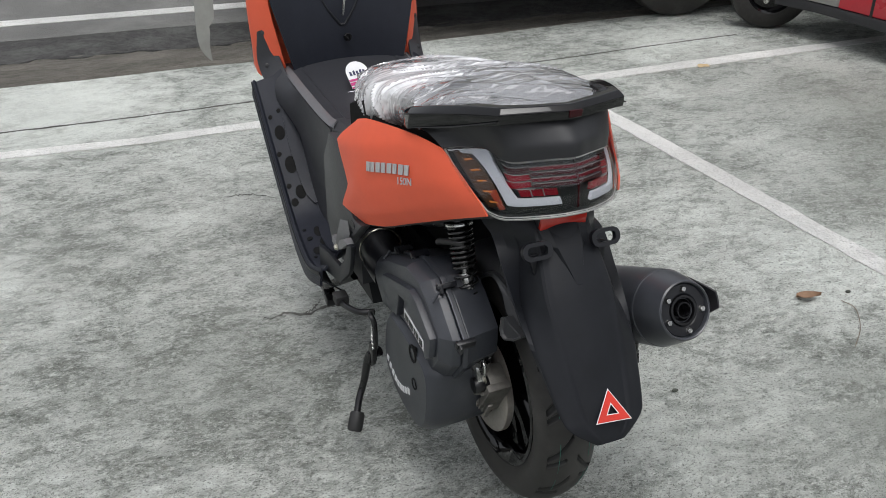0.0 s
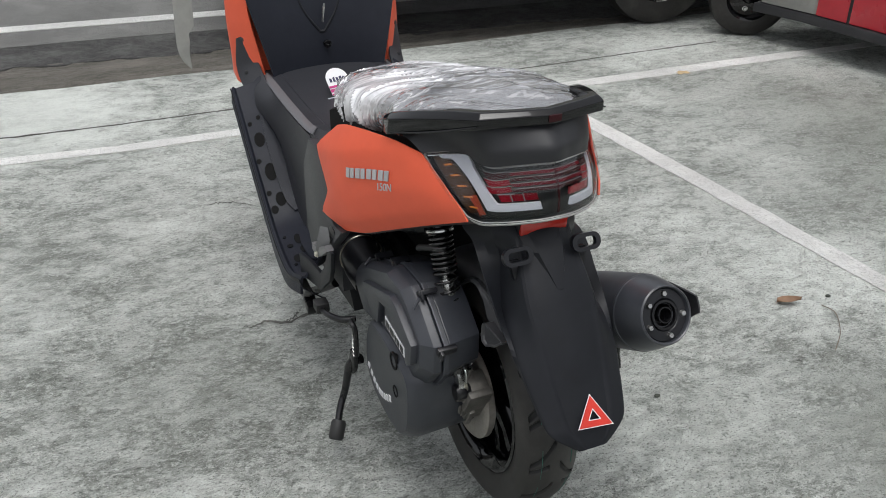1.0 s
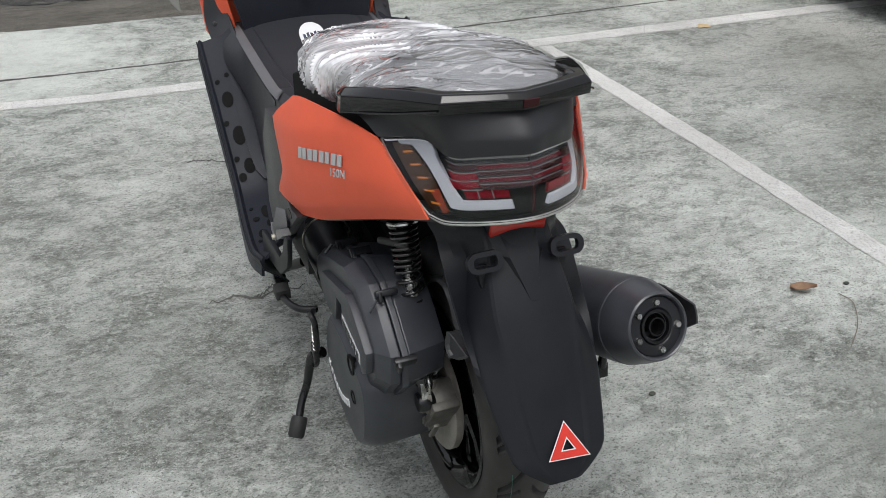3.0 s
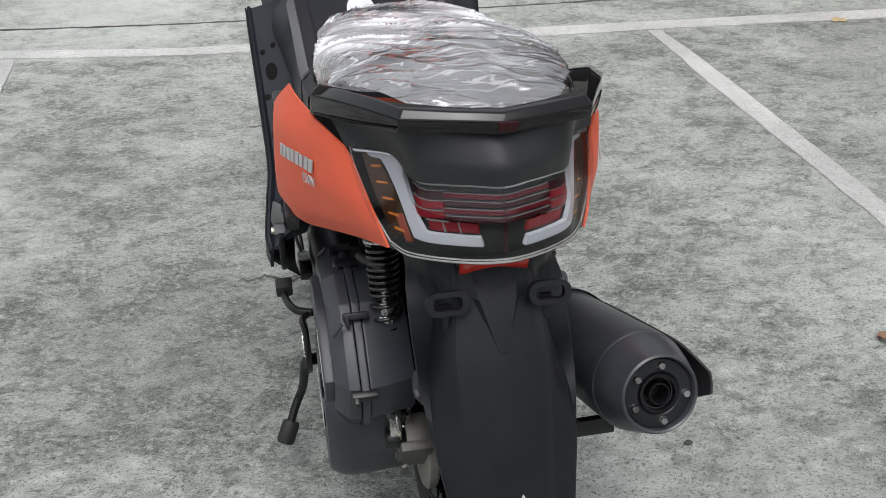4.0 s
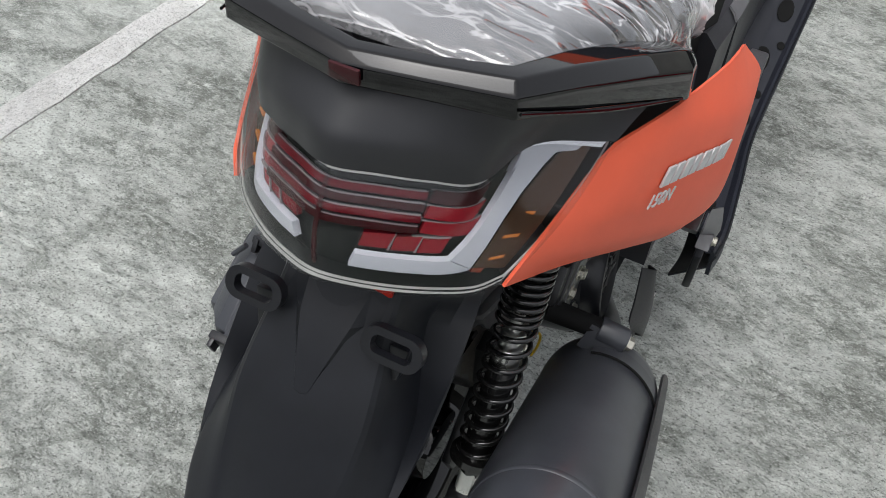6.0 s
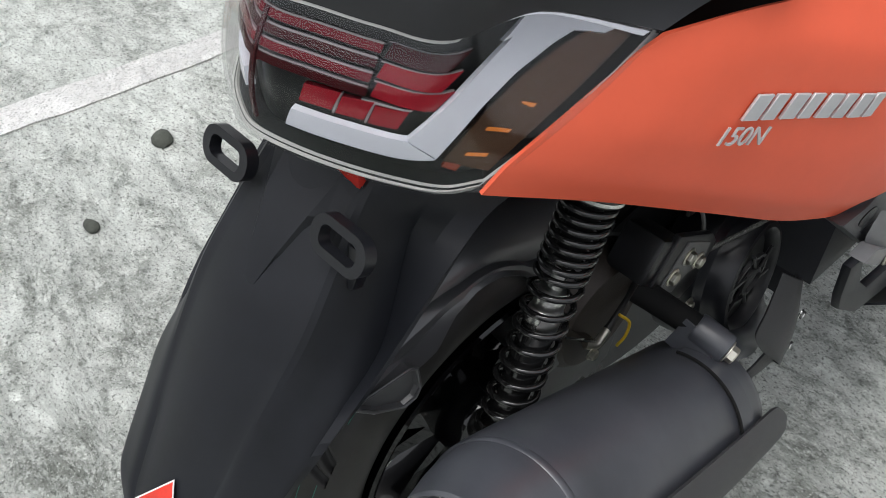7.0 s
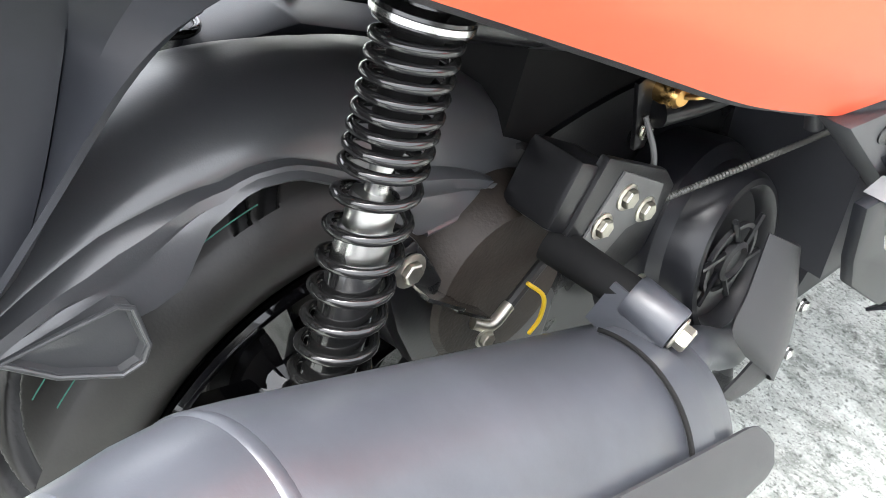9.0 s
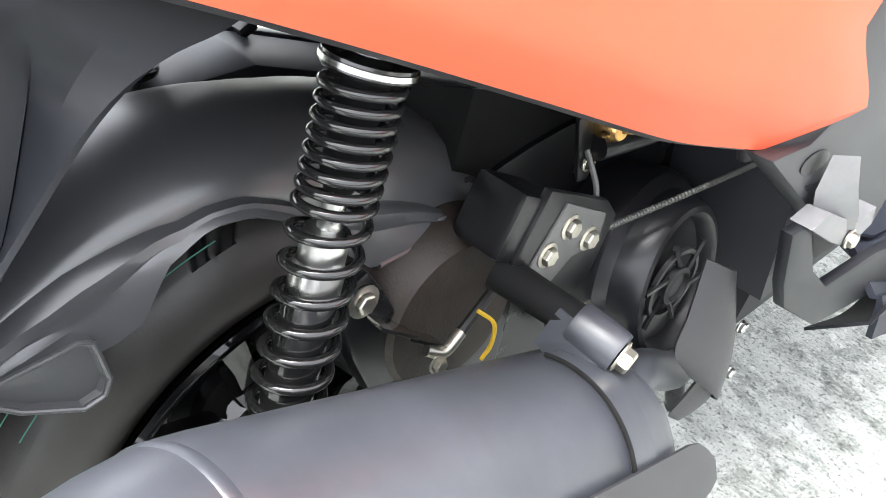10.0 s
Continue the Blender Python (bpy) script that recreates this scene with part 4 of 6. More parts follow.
def side_panel(sx):
    lines = {k: curve(p, 41) for k, p in PANEL.items()}
    order = ["foot", "chine", "waist", "crease", "top"]
    steps = [k + j / 5 for k in range(4) for j in range(5)] + [4.0]
    rows = [[] for _ in steps]
    for cut in zip(*(lines[k] for k in order)):
        bent = curve(cut, 21)
        for row, v, q in zip(rows, steps, bent):
            k = min(int(v), 3)
            row.append(cut[k].lerp(cut[k + 1], v - k).lerp(q, 0.3))
    bm = shell(rows, 0.003)
    ob = part("side_panel", bm if sx > 0 else mirrored(bm), ORANGE, scooter, "satin orange side panel with a printed name", 24)
    # raised silver name: eight slanted strokes that follow the panel, and the model number under its rear end
    slant, h = 0.32, 0.018
    forms = [((0.02, 0, 0.82, 1.0),), ((0.02, 0, 0.70, 1.0),)]
    order = range(8) if sx > 0 else range(7, -1, -1)
    for slot, k in enumerate(order):
        a, b = (panel_point(0.30 + 0.29 * (slot + d) / 8, 2.26 + 0.20 * (slot + d) / 8, 0.0045) for d in (0, 1))
        top = panel_point(0.30 + 0.29 * (slot + 0.5) / 8, 2.70 + 0.18 * slot / 8, 0.0045)
        w = (b - a).length
        o, u, v = (a, b - a, top - (a + b) / 2) if sx > 0 else (Vector(flip(b)), Vector(flip(a)) - Vector(flip(b)), Vector(flip(top - (a + b) / 2)))
        bm = join(*[prism([(w * p + slant * h * q, h * q), (w * r + slant * h * q, h * q), (w * r + slant * h * s, h * s), (w * p + slant * h * s, h * s)], (0, 0, 0), (1, 0, 0), (0, 1, 0), 0.0022 + 0.0002 * i, 0.0003, 1) for i, (p, q, r, s) in enumerate(forms[k % 2])])
        part("name_stroke", laid(bm, o, u, v), SILVER, ob, "raised silver stroke of a name badge")
    a, b, top = panel_point(0.268, 1.97, 0.008), panel_point(0.383, 2.07, 0.008), panel_point(0.325, 2.33, 0.008)
    words = lettering("150N", 0.019, 0.0006, 0.25)
    if sx > 0:
        laid(words, a, b - a, top - (a + b) / 2)
    else:
        laid(words, flip(b), Vector(flip(a)) - Vector(flip(b)), Vector(flip(top - (a + b) / 2)))
    part("model_number", words, SILVER, ob, "silver model number")
    return ob


side_panel(1)
side_panel(-1)

# dark lining under the panels and the body behind it
for sx in (-1, 1):
    low = curve(PANEL["foot"], 30)
    rows = [[p for p in low], [p + Vector((-0.010, 0.0, -0.007)) for p in low], [p + Vector((-0.05, 0.02, 0.01)) for p in low]]
    bm = shell(rows, 0.002)
    part("panel_lining", bm if sx > 0 else mirrored(bm), GREY_PLASTIC, scooter)
part("underseat_box", loft([[(x * w, y, z) for x, z in ((-1, zb), (1, zb), (1, zt), (0.85, zt + 0.01), (-0.85, zt + 0.01), (-1, zt))] for y, w, zb, zt in ((-0.14, 0.075, 0.70, 0.80), (-0.05, 0.10, 0.655, 0.82), (0.10, 0.13, 0.60, 0.80), (0.28, 0.15, 0.54, 0.77), (0.45, 0.16, 0.42, 0.70))]), DEEP_BLACK, scooter, "black underseat box and frame")

# ---- seat in its plastic film ----
def seat_ring(y, w, zb, zt, n=28, puff=0.0, ripple=0.0):
    ring = []
    for i in range(n):
        a = 2 * math.pi * i / n
        c, s = math.cos(a), math.sin(a)
        x = math.copysign(abs(c) ** 0.55, c) * (w + puff)
        z = (zb + zt) / 2 + math.copysign(abs(s) ** 0.7, s) * ((zt - zb) / 2 + puff)
        ring.append(Vector((x, y, z)))
    return ring


SEAT = [(-0.130, 0.07, 0.850, 0.862), (-0.118, 0.095, 0.835, 0.868), (-0.06, 0.125, 0.810, 0.870), (0.03, 0.148, 0.785, 0.860), (0.14, 0.156, 0.755, 0.842), (0.24, 0.154, 0.725, 0.816), (0.33, 0.150, 0.695, 0.792), (0.43, 0.138, 0.655, 0.773), (0.51, 0.118, 0.640, 0.752), (0.565, 0.088, 0.640, 0.726), (0.582, 0.06, 0.650, 0.705)]
seat = part("seat", loft([seat_ring(*s) for s in SEAT]), VINYL, scooter, "black vinyl two-level seat", 60)
film_rings = []
prof = curve([(s[0], s[1], s[3]) for s in SEAT], 220)
foot = curve([(s[0], s[2], 0) for s in SEAT], 220)
for i, (p, q) in enumerate(zip(prof, foot)):
    ring = seat_ring(p.x, p.y, q.y, p.z, 260, 0.006)
    out = []
    for j, v in enumerate(ring):
        c = Vector((0, p.x, (q.y + p.z) / 2))
        d = (v - c).normalized()
        w = noise.noise(Vector((v.x * 5 + v.y * 3, v.y * 6 - v.x * 4, v.z * 5)))
        run, along = v.y + 0.8 * v.x + 0.03 * w, v.x - 0.8 * v.y
        fold = 1 - abs(noise.noise(Vector((along * 3.5, run * 15, v.z * 8 + 7))))
        fine = 1 - abs(noise.noise(Vector((along * 6 + 9, run * 40 + w, v.z * 20 + 3))))
        out.append(v + d * (0.009 * fold ** 12 + 0.004 * w + 0.0026 * fine ** 8))
    film_rings.append(out)
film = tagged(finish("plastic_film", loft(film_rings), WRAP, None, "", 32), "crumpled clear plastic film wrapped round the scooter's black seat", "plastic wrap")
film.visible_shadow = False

# ---- left side: transmission, air box, kick lever ----
cover = part("transmission_cover", loft([[(x, 0.0 + y * k, 0.30 + (z - 0.30) * k) for y, z in curve([(0.135, 0.35), (0.146, 0.27), (0.118, 0.228), (0.05, 0.205), (-0.04, 0.206), (-0.080, 0.225), (-0.114, 0.275), (-0.118, 0.38), (-0.05, 0.405), (0.09, 0.405)], 60, True)] for x, k in ((-0.085, 0.97), (-0.172, 1.0), (-0.190, 0.965), (-0.203, 0.90), (-0.207, 0.86), (-0.2075, 0.5))]), CASE_BLACK, scooter, "matt black transmission cover with white strokes", 30)
# Near-black colour carries the shade inside the bolt recesses.
for y, z, r in ((-0.04, 0.385, 0.018), (-0.045, 0.318, 0.012)):
    part("bolt_recess", turned([(r, 0), (r, 0.004), (r * 0.75, 0.004), (r * 0.7, -0.006), (0.0001, -0.006)], (-0.205, y, z), (-1, 0, 0), 22), DEEP_BLACK, cover)
for k in range(9):
    a = k / 8
    c = Vector((-0.2085, 0.118 - 0.125 * a, 0.268 - 0.024 * math.sin(math.pi * a)))
    part("name_stroke", prism([(0, 0), (0.011, 0.001), (0.012, 0.015), (0.001, 0.014)], c, (0, -0.95, -0.30 + 0.45 * a), (0, -0.30 + 0.45 * a, 0.95), -0.001), WHITE, cover, "white printed stroke")
box_line = [(0.26, 0.40), (0.235, 0.445), (0.146, 0.497), (0.02, 0.550), (-0.06, 0.553), (-0.108, 0.530), (-0.168, 0.484), (-0.165, 0.425), (-0.125, 0.374), (-0.06, 0.354), (0.06, 0.376), (0.20, 0.350)]


def box_slice(steps):
    bm = loft([[(x, 0.03 + (y - 0.03) * k, 0.46 + (z - 0.46) * k) for y, z in box_line] for x, k in steps])
    bmesh.ops.recalc_face_normals(bm, faces=bm.faces)
    return bevelled(bm, 0.0022, 2, 18)


air_box = part("air_box", box_slice(((-0.085, 0.90), (-0.148, 0.965))), CASE_BLACK, scooter, "matt black plastic air cleaner box", 16)
part("box_flange", box_slice(((-0.149, 1.0), (-0.160, 1.0))), CASE_BLACK, air_box, "", 16)
part("box_lid", box_slice(((-0.161, 0.965), (-0.176, 0.95), (-0.194, 0.84))), CASE_BLACK, air_box, "", 16)
part("raised_face", side_plate([(0.133, 0.462), (-0.025, 0.518), (-0.056, 0.512), (-0.128, 0.474), (-0.122, 0.430), (-0.100, 0.412), (-0.088, 0.428), (0.000, 0.440), (0.006, 0.474), (0.034, 0.470), (0.050, 0.412), (0.106, 0.404)], -0.207, -0.186, 0.005, 2), CASE_BLACK, air_box, "faceted dark grey face of the air box")
for k in range(3):
    part("lid_rib", tube([(-0.190, 0.16 - 0.13 * k, 0.478 + 0.026 * k), (-0.176, 0.165 - 0.13 * k, 0.490 + 0.028 * k)], 0.003, 8), CASE_BLACK, air_box)
plate = part("maker_plate", prism([(0, 0), (0.098, -0.010), (0.098, 0.012), (0, 0.022)], (-0.2075, 0.000, 0.440), (0, -1, 0), (0, 0, 1), -0.0012, 0.0), WHITE, air_box, "white rectangular maker's plate with black strokes")
for k, (a, b) in enumerate(((0.006, 0.024), (0.028, 0.046), (0.052, 0.058), (0.062, 0.074), (0.080, 0.092))):
    part("plate_stroke", prism([(a, 0.004 - 0.10 * a), (b, 0.004 - 0.10 * b), (b, 0.017 - 0.10 * b), (a, 0.017 - 0.10 * a)], (-0.2088, 0.000, 0.440), (0, -1, 0), (0, 0, 1), -0.0006, 0.0), FRAME_BLACK, plate)
for y, z, tilt in ((-0.081, 0.546, -35), (-0.167, 0.478, -70), (0.14, 0.502, 20), (0.245, 0.43, 60), (0.05, 0.540, 20)):
    part("clip", join(block((-0.156, y, z), (0.036, 0.016, 0.010), 0.003, (tilt, 0, 0)), block((-0.168, y - 0.004, z - 0.004), (0.006, 0.018, 0.016), 0.002, (tilt, 0, 0))), SMOOTH_PLASTIC, air_box)
part("case_rear", loft([[(x, y, z) for y, z in ((0.05, 0.22), (-0.05, 0.21), (-0.09, 0.24), (-0.10, 0.30), (-0.05, 0.36), (0.06, 0.37))] for x in (-0.086, -0.05)]), RUST, scooter, "dull brown cast gear case")
intake = part("intake_tube", tube([(-0.15, 0.33, 0.42), (-0.155, 0.28, 0.41), (-0.15, 0.22, 0.40)], [0.04, 0.044, 0.046], 24), SMOOTH_PLASTIC, scooter, "round black intake elbow in front of the air box")
part("clamp", tube([(-0.152, 0.31 + 0.047 * 0, 0.42 + 0.0)] + [(-0.152 + 0.046 * math.cos(a), 0.308, 0.417 + 0.046 * math.sin(a)) for a in np.linspace(0, 6.28, 12)], 0.002, 6), ZINC, intake)

kick = part("kick_lever", tube([(-0.205, 0.175, 0.245), (-0.225, 0.19, 0.225), (-0.236, 0.205, 0.150), (-0.252, 0.195, 0.115), (-0.268, 0.170, 0.084)], [0.011, 0.010, 0.008, 0.008, 0.008], 12), FRAME_BLACK, scooter, "black kick lever with a rubber end")
part("rubber_end", turned([(0.0001, -0.022), (0.014, -0.022), (0.0165, -0.016), (0.0165, 0.016), (0.013, 0.021), (0.0001, 0.021)], (-0.271, 0.165, 0.078), (-0.35, -0.5, -0.6), 20), SOFT_RUBBER, kick)
part("lever_eye", side_plate([(0.16, 0.275), (0.185, 0.27), (0.205, 0.215), (0.185, 0.20), (0.165, 0.23)], -0.226, -0.214, 0.004), FRAME_BLACK, kick)
pedal = part("fold_pedal", tube([(-0.205, 0.20, 0.33), (-0.235, 0.22, 0.325), (-0.25, 0.27, 0.315), (-0.25, 0.305, 0.31)], 0.007, 10), FRAME_BLACK, scooter, "black folding pedal beside the transmission cover")
part("pedal_tread", block((-0.25, 0.30, 0.316), (0.03, 0.032, 0.022), 0.004), SOFT_RUBBER, pedal)
part("return_spring", tube([(-0.224 + 0.0036 * math.cos(a), 0.155 + 0.0036 * math.sin(a), 0.330 - 0.0016 * a) for a in np.linspace(0, 40, 160)], 0.0010, 5, 0), STEEL, pedal)
part("pedal_rod", tube([(-0.215, 0.19, 0.335), (-0.225, 0.16, 0.35), (-0.222, 0.15, 0.335), (-0.22, 0.155, 0.27)], 0.006, 8), FRAME_BLACK, pedal)

# ---- shock absorbers ----
def coil(top, foot, r, wire, seg=9):
    top, foot = Vector(top), Vector(foot)
    d = (foot - top)
    u = d.orthogonal().normalized()
    v = d.normalized().cross(u)
    pts, a, h, per = [], 0.0, 0.0, 22
    spots = [(0.0, 0.0086), (0.28, 0.0092), (0.33, 0.0185), (1.0, 0.0175)]
    total = d.length
    while h < total:
        p = float(np.interp(h / total, [q[0] for q in spots], [q[1] for q in spots]))
        pts.append(top + d.normalized() * h + r * (math.cos(a) * u + math.sin(a) * v))
        a += 2 * math.pi / per
        h += p / per
    return tube(pts, wire, 12, 0)


def shock(sx):
    top, foot = Vector((0.112 * sx, -0.033, 0.640)), Vector((0.112 * sx, -0.127, 0.372))
    d = (foot - top).normalized()
    L = (foot - top).length
    body = part("shock_absorber", turned([(0.0001, 0.126), (0.013, 0.126), (0.0150, 0.130), (0.0150, L - 0.02), (0.012, L - 0.01), (0.0001, L - 0.01)], top, d, 24), SPRING_BLACK, scooter, "black rear shock absorber with a coil spring")
    part("top_cap", turned([(0.0001, -0.012), (0.012, -0.012), (0.014, -0.002), (0.0240, 0.0), (0.0246, 0.006), (0.021, 0.009), (0.0001, 0.009)], top, d, 30), SPRING_BLACK, body)
    part("spring", coil(top + d * 0.008, top + d * (L - 0.035), 0.0200, 0.0030), SPRING_BLACK, body, "gloss black coil spring")
    part("bump_rubber", turned([(0.0001, 0.004), (0.0125, 0.006), (0.0125, 0.030), (0.0105, 0.034), (0.0120, 0.038), (0.0120, 0.060), (0.0100, 0.066), (0.0070, 0.072)], top, d, 20), DEEP_BLACK, body)
    part("rod", turned([(0.0065, 0.0), (0.0065, 0.17)], top, d, 16), STEEL, body, "chromed rod")
    part("collar", turned([(0.006, 0.092), (0.0122, 0.093), (0.0130, 0.096), (0.0130, 0.112), (0.0148, 0.114), (0.0148, 0.131), (0.012, 0.133)], top, d, 28), STEEL, body, "bright chromed shock body")
    part("spring_seat", turned([(0.016, L - 0.040), (0.026, L - 0.038), (0.0265, L - 0.030), (0.016, L - 0.026)], top, d, 28), SPRING_BLACK, body)
    part("cap_ring", turned([(0.0235, 0.0015), (0.0250, 0.002), (0.0252, 0.0048), (0.0235, 0.0055)], top, d, 30), STEEL, body)
    part("fork_end", block(foot + d * 0.006, (0.018, 0.026, 0.050), 0.004, (-19, 0, 0)), STEEL, body, "bright steel fork at the shock's foot")
    part("lower_eye", turned([(0.0001, -0.014), (0.014, -0.014), (0.016, -0.01), (0.016, 0.01), (0.014, 0.014), (0.0001, 0.014)], foot + d * 0.02, X, 20), FRAME_BLACK, body)
    part("upper_eye", turned([(0.0001, -0.016), (0.014, -0.016), (0.016, -0.012), (0.016, 0.012), (0.014, 0.016), (0.0001, 0.016)], top - d * 0.026, X, 20), FRAME_BLACK, body)
    return body


shock(1)
shock(-1)

# ---- inner fender over the tyre ----
rows = []
for k in range(67):
    t = k / 66
    deg = 131 - 109 * t                    # from the tail over the top to the front
    a = radians(deg)
    r0 = float(np.interp(deg, [28, 60, 83, 97, 104, 118, 131], [0.262, 0.266, 0.278, 0.291, 0.299, 0.306, 0.312]))
    edge_r = float(np.interp(deg, [22, 34, 47, 61, 70, 76, 84, 90, 97, 102, 108, 112, 114, 119, 123, 131], [0.205, 0.211, 0.221, 0.208, 0.195, 0.189, 0.210, 0.238, 0.262, 0.270, 0.268, 0.256, 0.250, 0.254, 0.276, 0.304]))
    drop = r0 - edge_r
    f = min(float(np.interp(deg, [90, 95, 107, 116, 131], [0.044, 0.038, 0.019, 0.010, 0.005])), drop * 0.8)
    half = [(0.0, -0.004), (0.03, -0.003), (0.052, 0.12 * f), (0.066, 0.42 * f), (0.0725, 0.80 * f), (0.074, f), (0.0800, f + 0.05 * (drop - f)), (0.0845, f + 0.14 * (drop - f)), (0.0855, f + 0.28 * (drop - f)), (0.0835, f + 0.40 * (drop - f)), (0.0850, f + 0.52 * (drop - f)), (0.0880, f + 0.78 * (drop - f)), (0.0895, drop)]
    line = [(-x, r0 - dr) for x, dr in half[:0:-1]] + [(x, r0 - dr) for x, dr in half]
    rows.append([(0.80 * x, AXLE[1] + r * math.cos(a), AXLE[2] + r * math.sin(a)) for x, r in line])
hugger = part("inner_fender", shell(rows, 0.003), HUGGER_BLACK, scooter, "smooth black inner fender over the rear tyre", 34)
for sx in (-1, 1):
    lip = [(0.0728, AXLE[1] + r * math.cos(radians(g)), AXLE[2] + r * math.sin(radians(g))) for g, r in ((32, 0.2095), (40, 0.216), (47, 0.220), (54, 0.216), (61, 0.207), (67, 0.198), (74, 0.190))]
    boss = turned([(0.0001, 0.003), (0.0085, 0.003), (0.0105, 0.001), (0.0105, -0.010)], (0.070, AXLE[1] + 0.212 * math.cos(radians(59)), AXLE[2] + 0.212 * math.sin(radians(59))), X, 20)
    edge_bead = tube(curve(lip, 30), 0.0028, 8, 0)
    corners = [(0.074, -0.243, 0.520), (0.0805, -0.189, 0.5275), (0.081, -0.1825, 0.523), (0.082, -0.180, 0.498), (0.082, -0.185, 0.489), (0.081, -0.196, 0.486), (0.078, -0.223, 0.501)]
    outline = [Vector(a).lerp(Vector(b), k / 6) for a, b in zip(corners, corners[1:] + corners[:1]) for k in range(6)]
    rim = tube(outline + [outline[0]], 0.0014, 8, 0)
    mid = sum(outline, Vector()) / len(outline)
    pocket = loft([[mid.lerp(p, k) + Vector((dx, 0, 0)) for p in outline] for k, dx in ((1.0, -0.024), (1.0, 0.0), (0.90, -0.0005), (0.84, -0.004), (0.30, -0.0045))])
    if sx < 0:
        for piece in (pocket, rim):
            bmesh.ops.translate(piece, vec=(0.010, 0.012, -0.006), verts=piece.verts)
    for name, piece in (("flap", pocket), ("flap_lip", rim), ("edge_bead", edge_bead), ("edge_boss", boss)):
        part(name, piece if sx > 0 else mirrored(piece), HUGGER_BLACK, hugger)

# ---- right side: muffler and heat shield ----
M0, M1 = Vector((0.211, -0.262, 0.511)), Vector((0.197, 0.098, 0.332))
MA = (M1 - M0).normalized()
ML = (M1 - M0).length
muffler = part("muffler", turned([(0.020, -0.002), (0.0465, -0.002), (0.0485, -0.0115), (0.0505, -0.0135), (0.0530, -0.011), (0.0575, 0.004), (0.0635, 0.022), (0.0678, 0.040), (0.069, 0.046), (0.0695, 0.05), (0.0705, 0.056), (0.071, 0.07), (0.071, ML - 0.034), (0.0695, ML - 0.022), (0.064, ML - 0.012), (0.052, ML - 0.006), (0.0001, ML - 0.004)], M0, MA, 72), MUFFLER_BLACK, scooter, "matt black painted muffler with a bolted end cap", 28)
part("weld_bead", turned([(0.067, 0.043), (0.0690, 0.0445), (0.0699, 0.0465), (0.0702, 0.049), (0.0695, 0.052)], M0, MA, 90), MUFFLER_BLACK, muffler)
part("end_cap", turned([(0.0465, -0.0035), (0.0455, -0.006), (0.030, -0.0065), (0.027, -0.004)], M0, MA, 48), SMOOTH_PLASTIC, muffler)
part("outlet", join(turned([(0.027, -0.004), (0.0265, -0.008), (0.0225, -0.008), (0.021, -0.002), (0.0195, 0.02), (0.0001, 0.02)], M0, MA, 36), turned([(0.0145, -0.004), (0.0145, -0.009), (0.0125, -0.009), (0.012, 0.02)], M0, MA, 30)), FRAME_BLACK, muffler, "black tail pipe outlet")
side = MA.orthogonal()
for place in ((0.243, -0.251, 0.501), (0.175, -0.252, 0.537), (0.215, -0.247, 0.546), (0.172, -0.268, 0.495), (0.215, -0.267, 0.473)):
    off = Vector(place) - M0
    off -= MA * off.dot(MA)
    part("cap_bolt", hexbolt(M0 + off.normalized() * 0.0375 - MA * 0.006, -MA, 0.0052, 0.0060, 1.15), STEEL, muffler)
rx = (Vector(X) - MA * MA.x).normalized()
rz = rx.cross(MA)
rz = rz if rz.z > 0 else -rz
rows = []
for i in range(31):
    t = i / 30
    h = -0.006 + t * (ML + 0.050)
    grow = min(1, 0.35 + 4.5 * t) * min(1, math.sqrt(0.02 + 9 * (1 - t)))
    line = []
    for j in range(17):
        a = radians(2 + (-33 + 66 * j / 16) * grow)
        rad = 0.077 + 0.003 * math.sin(math.pi * t)
        line.append(M0 + MA * h + rad * (math.cos(a) * rx + math.sin(a) * rz))
    rows.append(line)
shield = part("heat_shield", shell(rows, 0.003), GREY_PLASTIC, muffler, "dark grey curved heat shield along the muffler")
for t in (0.3, 0.8):
    a = radians(2)
    c = M0 + MA * (ML * t)
    part("spacer", tube([c + 0.06 * (math.cos(a) * rx + math.sin(a) * rz), c + 0.077 * (math.cos(a) * rx + math.sin(a) * rz)], 0.007, 12), FRAME_BLACK, shield)
rows = []
for i in range(9):
    h = ML - 0.088 + 0.030 * i / 8
    rows.append([M0 + MA * h + 0.0740 * (math.cos(radians(28 + 5.0 * j)) * rx + math.sin(radians(28 + 5.0 * j)) * rz) for j in range(17)])
saddle = part("mount_saddle", shell(rows, 0.003), MUFFLER_BLACK, muffler, "black band round the muffler's front end")
part("saddle_rim", tube([p + MA * -0.001 for p in rows[0]], 0.0016, 8), DEEP_BLACK, saddle)
part("under_bracket", side_plate([(-0.152, 0.316), (-0.146, 0.343), (-0.138, 0.345), (-0.136, 0.318)], 0.095, 0.222, 0.002), FRAME_BLACK, muffler, "black bracket beam under the muffler")
part("bracket_post", tube([(0.212, -0.143, 0.336), (0.211, -0.143, 0.390)], 0.008, 12), FRAME_BLACK, muffler)
mount_part = shifted((0, 0.020, 0))
web = [[(0.158, 0.040, 0.424), (0.205, 0.046, 0.404), (0.205, 0.072, 0.392), (0.158, 0.066, 0.410)], [(0.166, 0.052, 0.452), (0.200, 0.056, 0.444), (0.200, 0.074, 0.440), (0.166, 0.070, 0.448)]]
mount_part("mount_web", bevelled(loft(web), 0.004), MUFFLER_BLACK, saddle)
clamp = mount_part("clamp_sleeve", turned([(0.009, -0.015), (0.0145, -0.015), (0.0155, -0.012), (0.0155, 0.017), (0.0148, 0.020), (0.009, 0.020)], (0.187, 0.065, 0.436), (1, 0.16, -0.28), 28), MUFFLER_BLACK, muffler, "painted sleeve of the muffler mount")
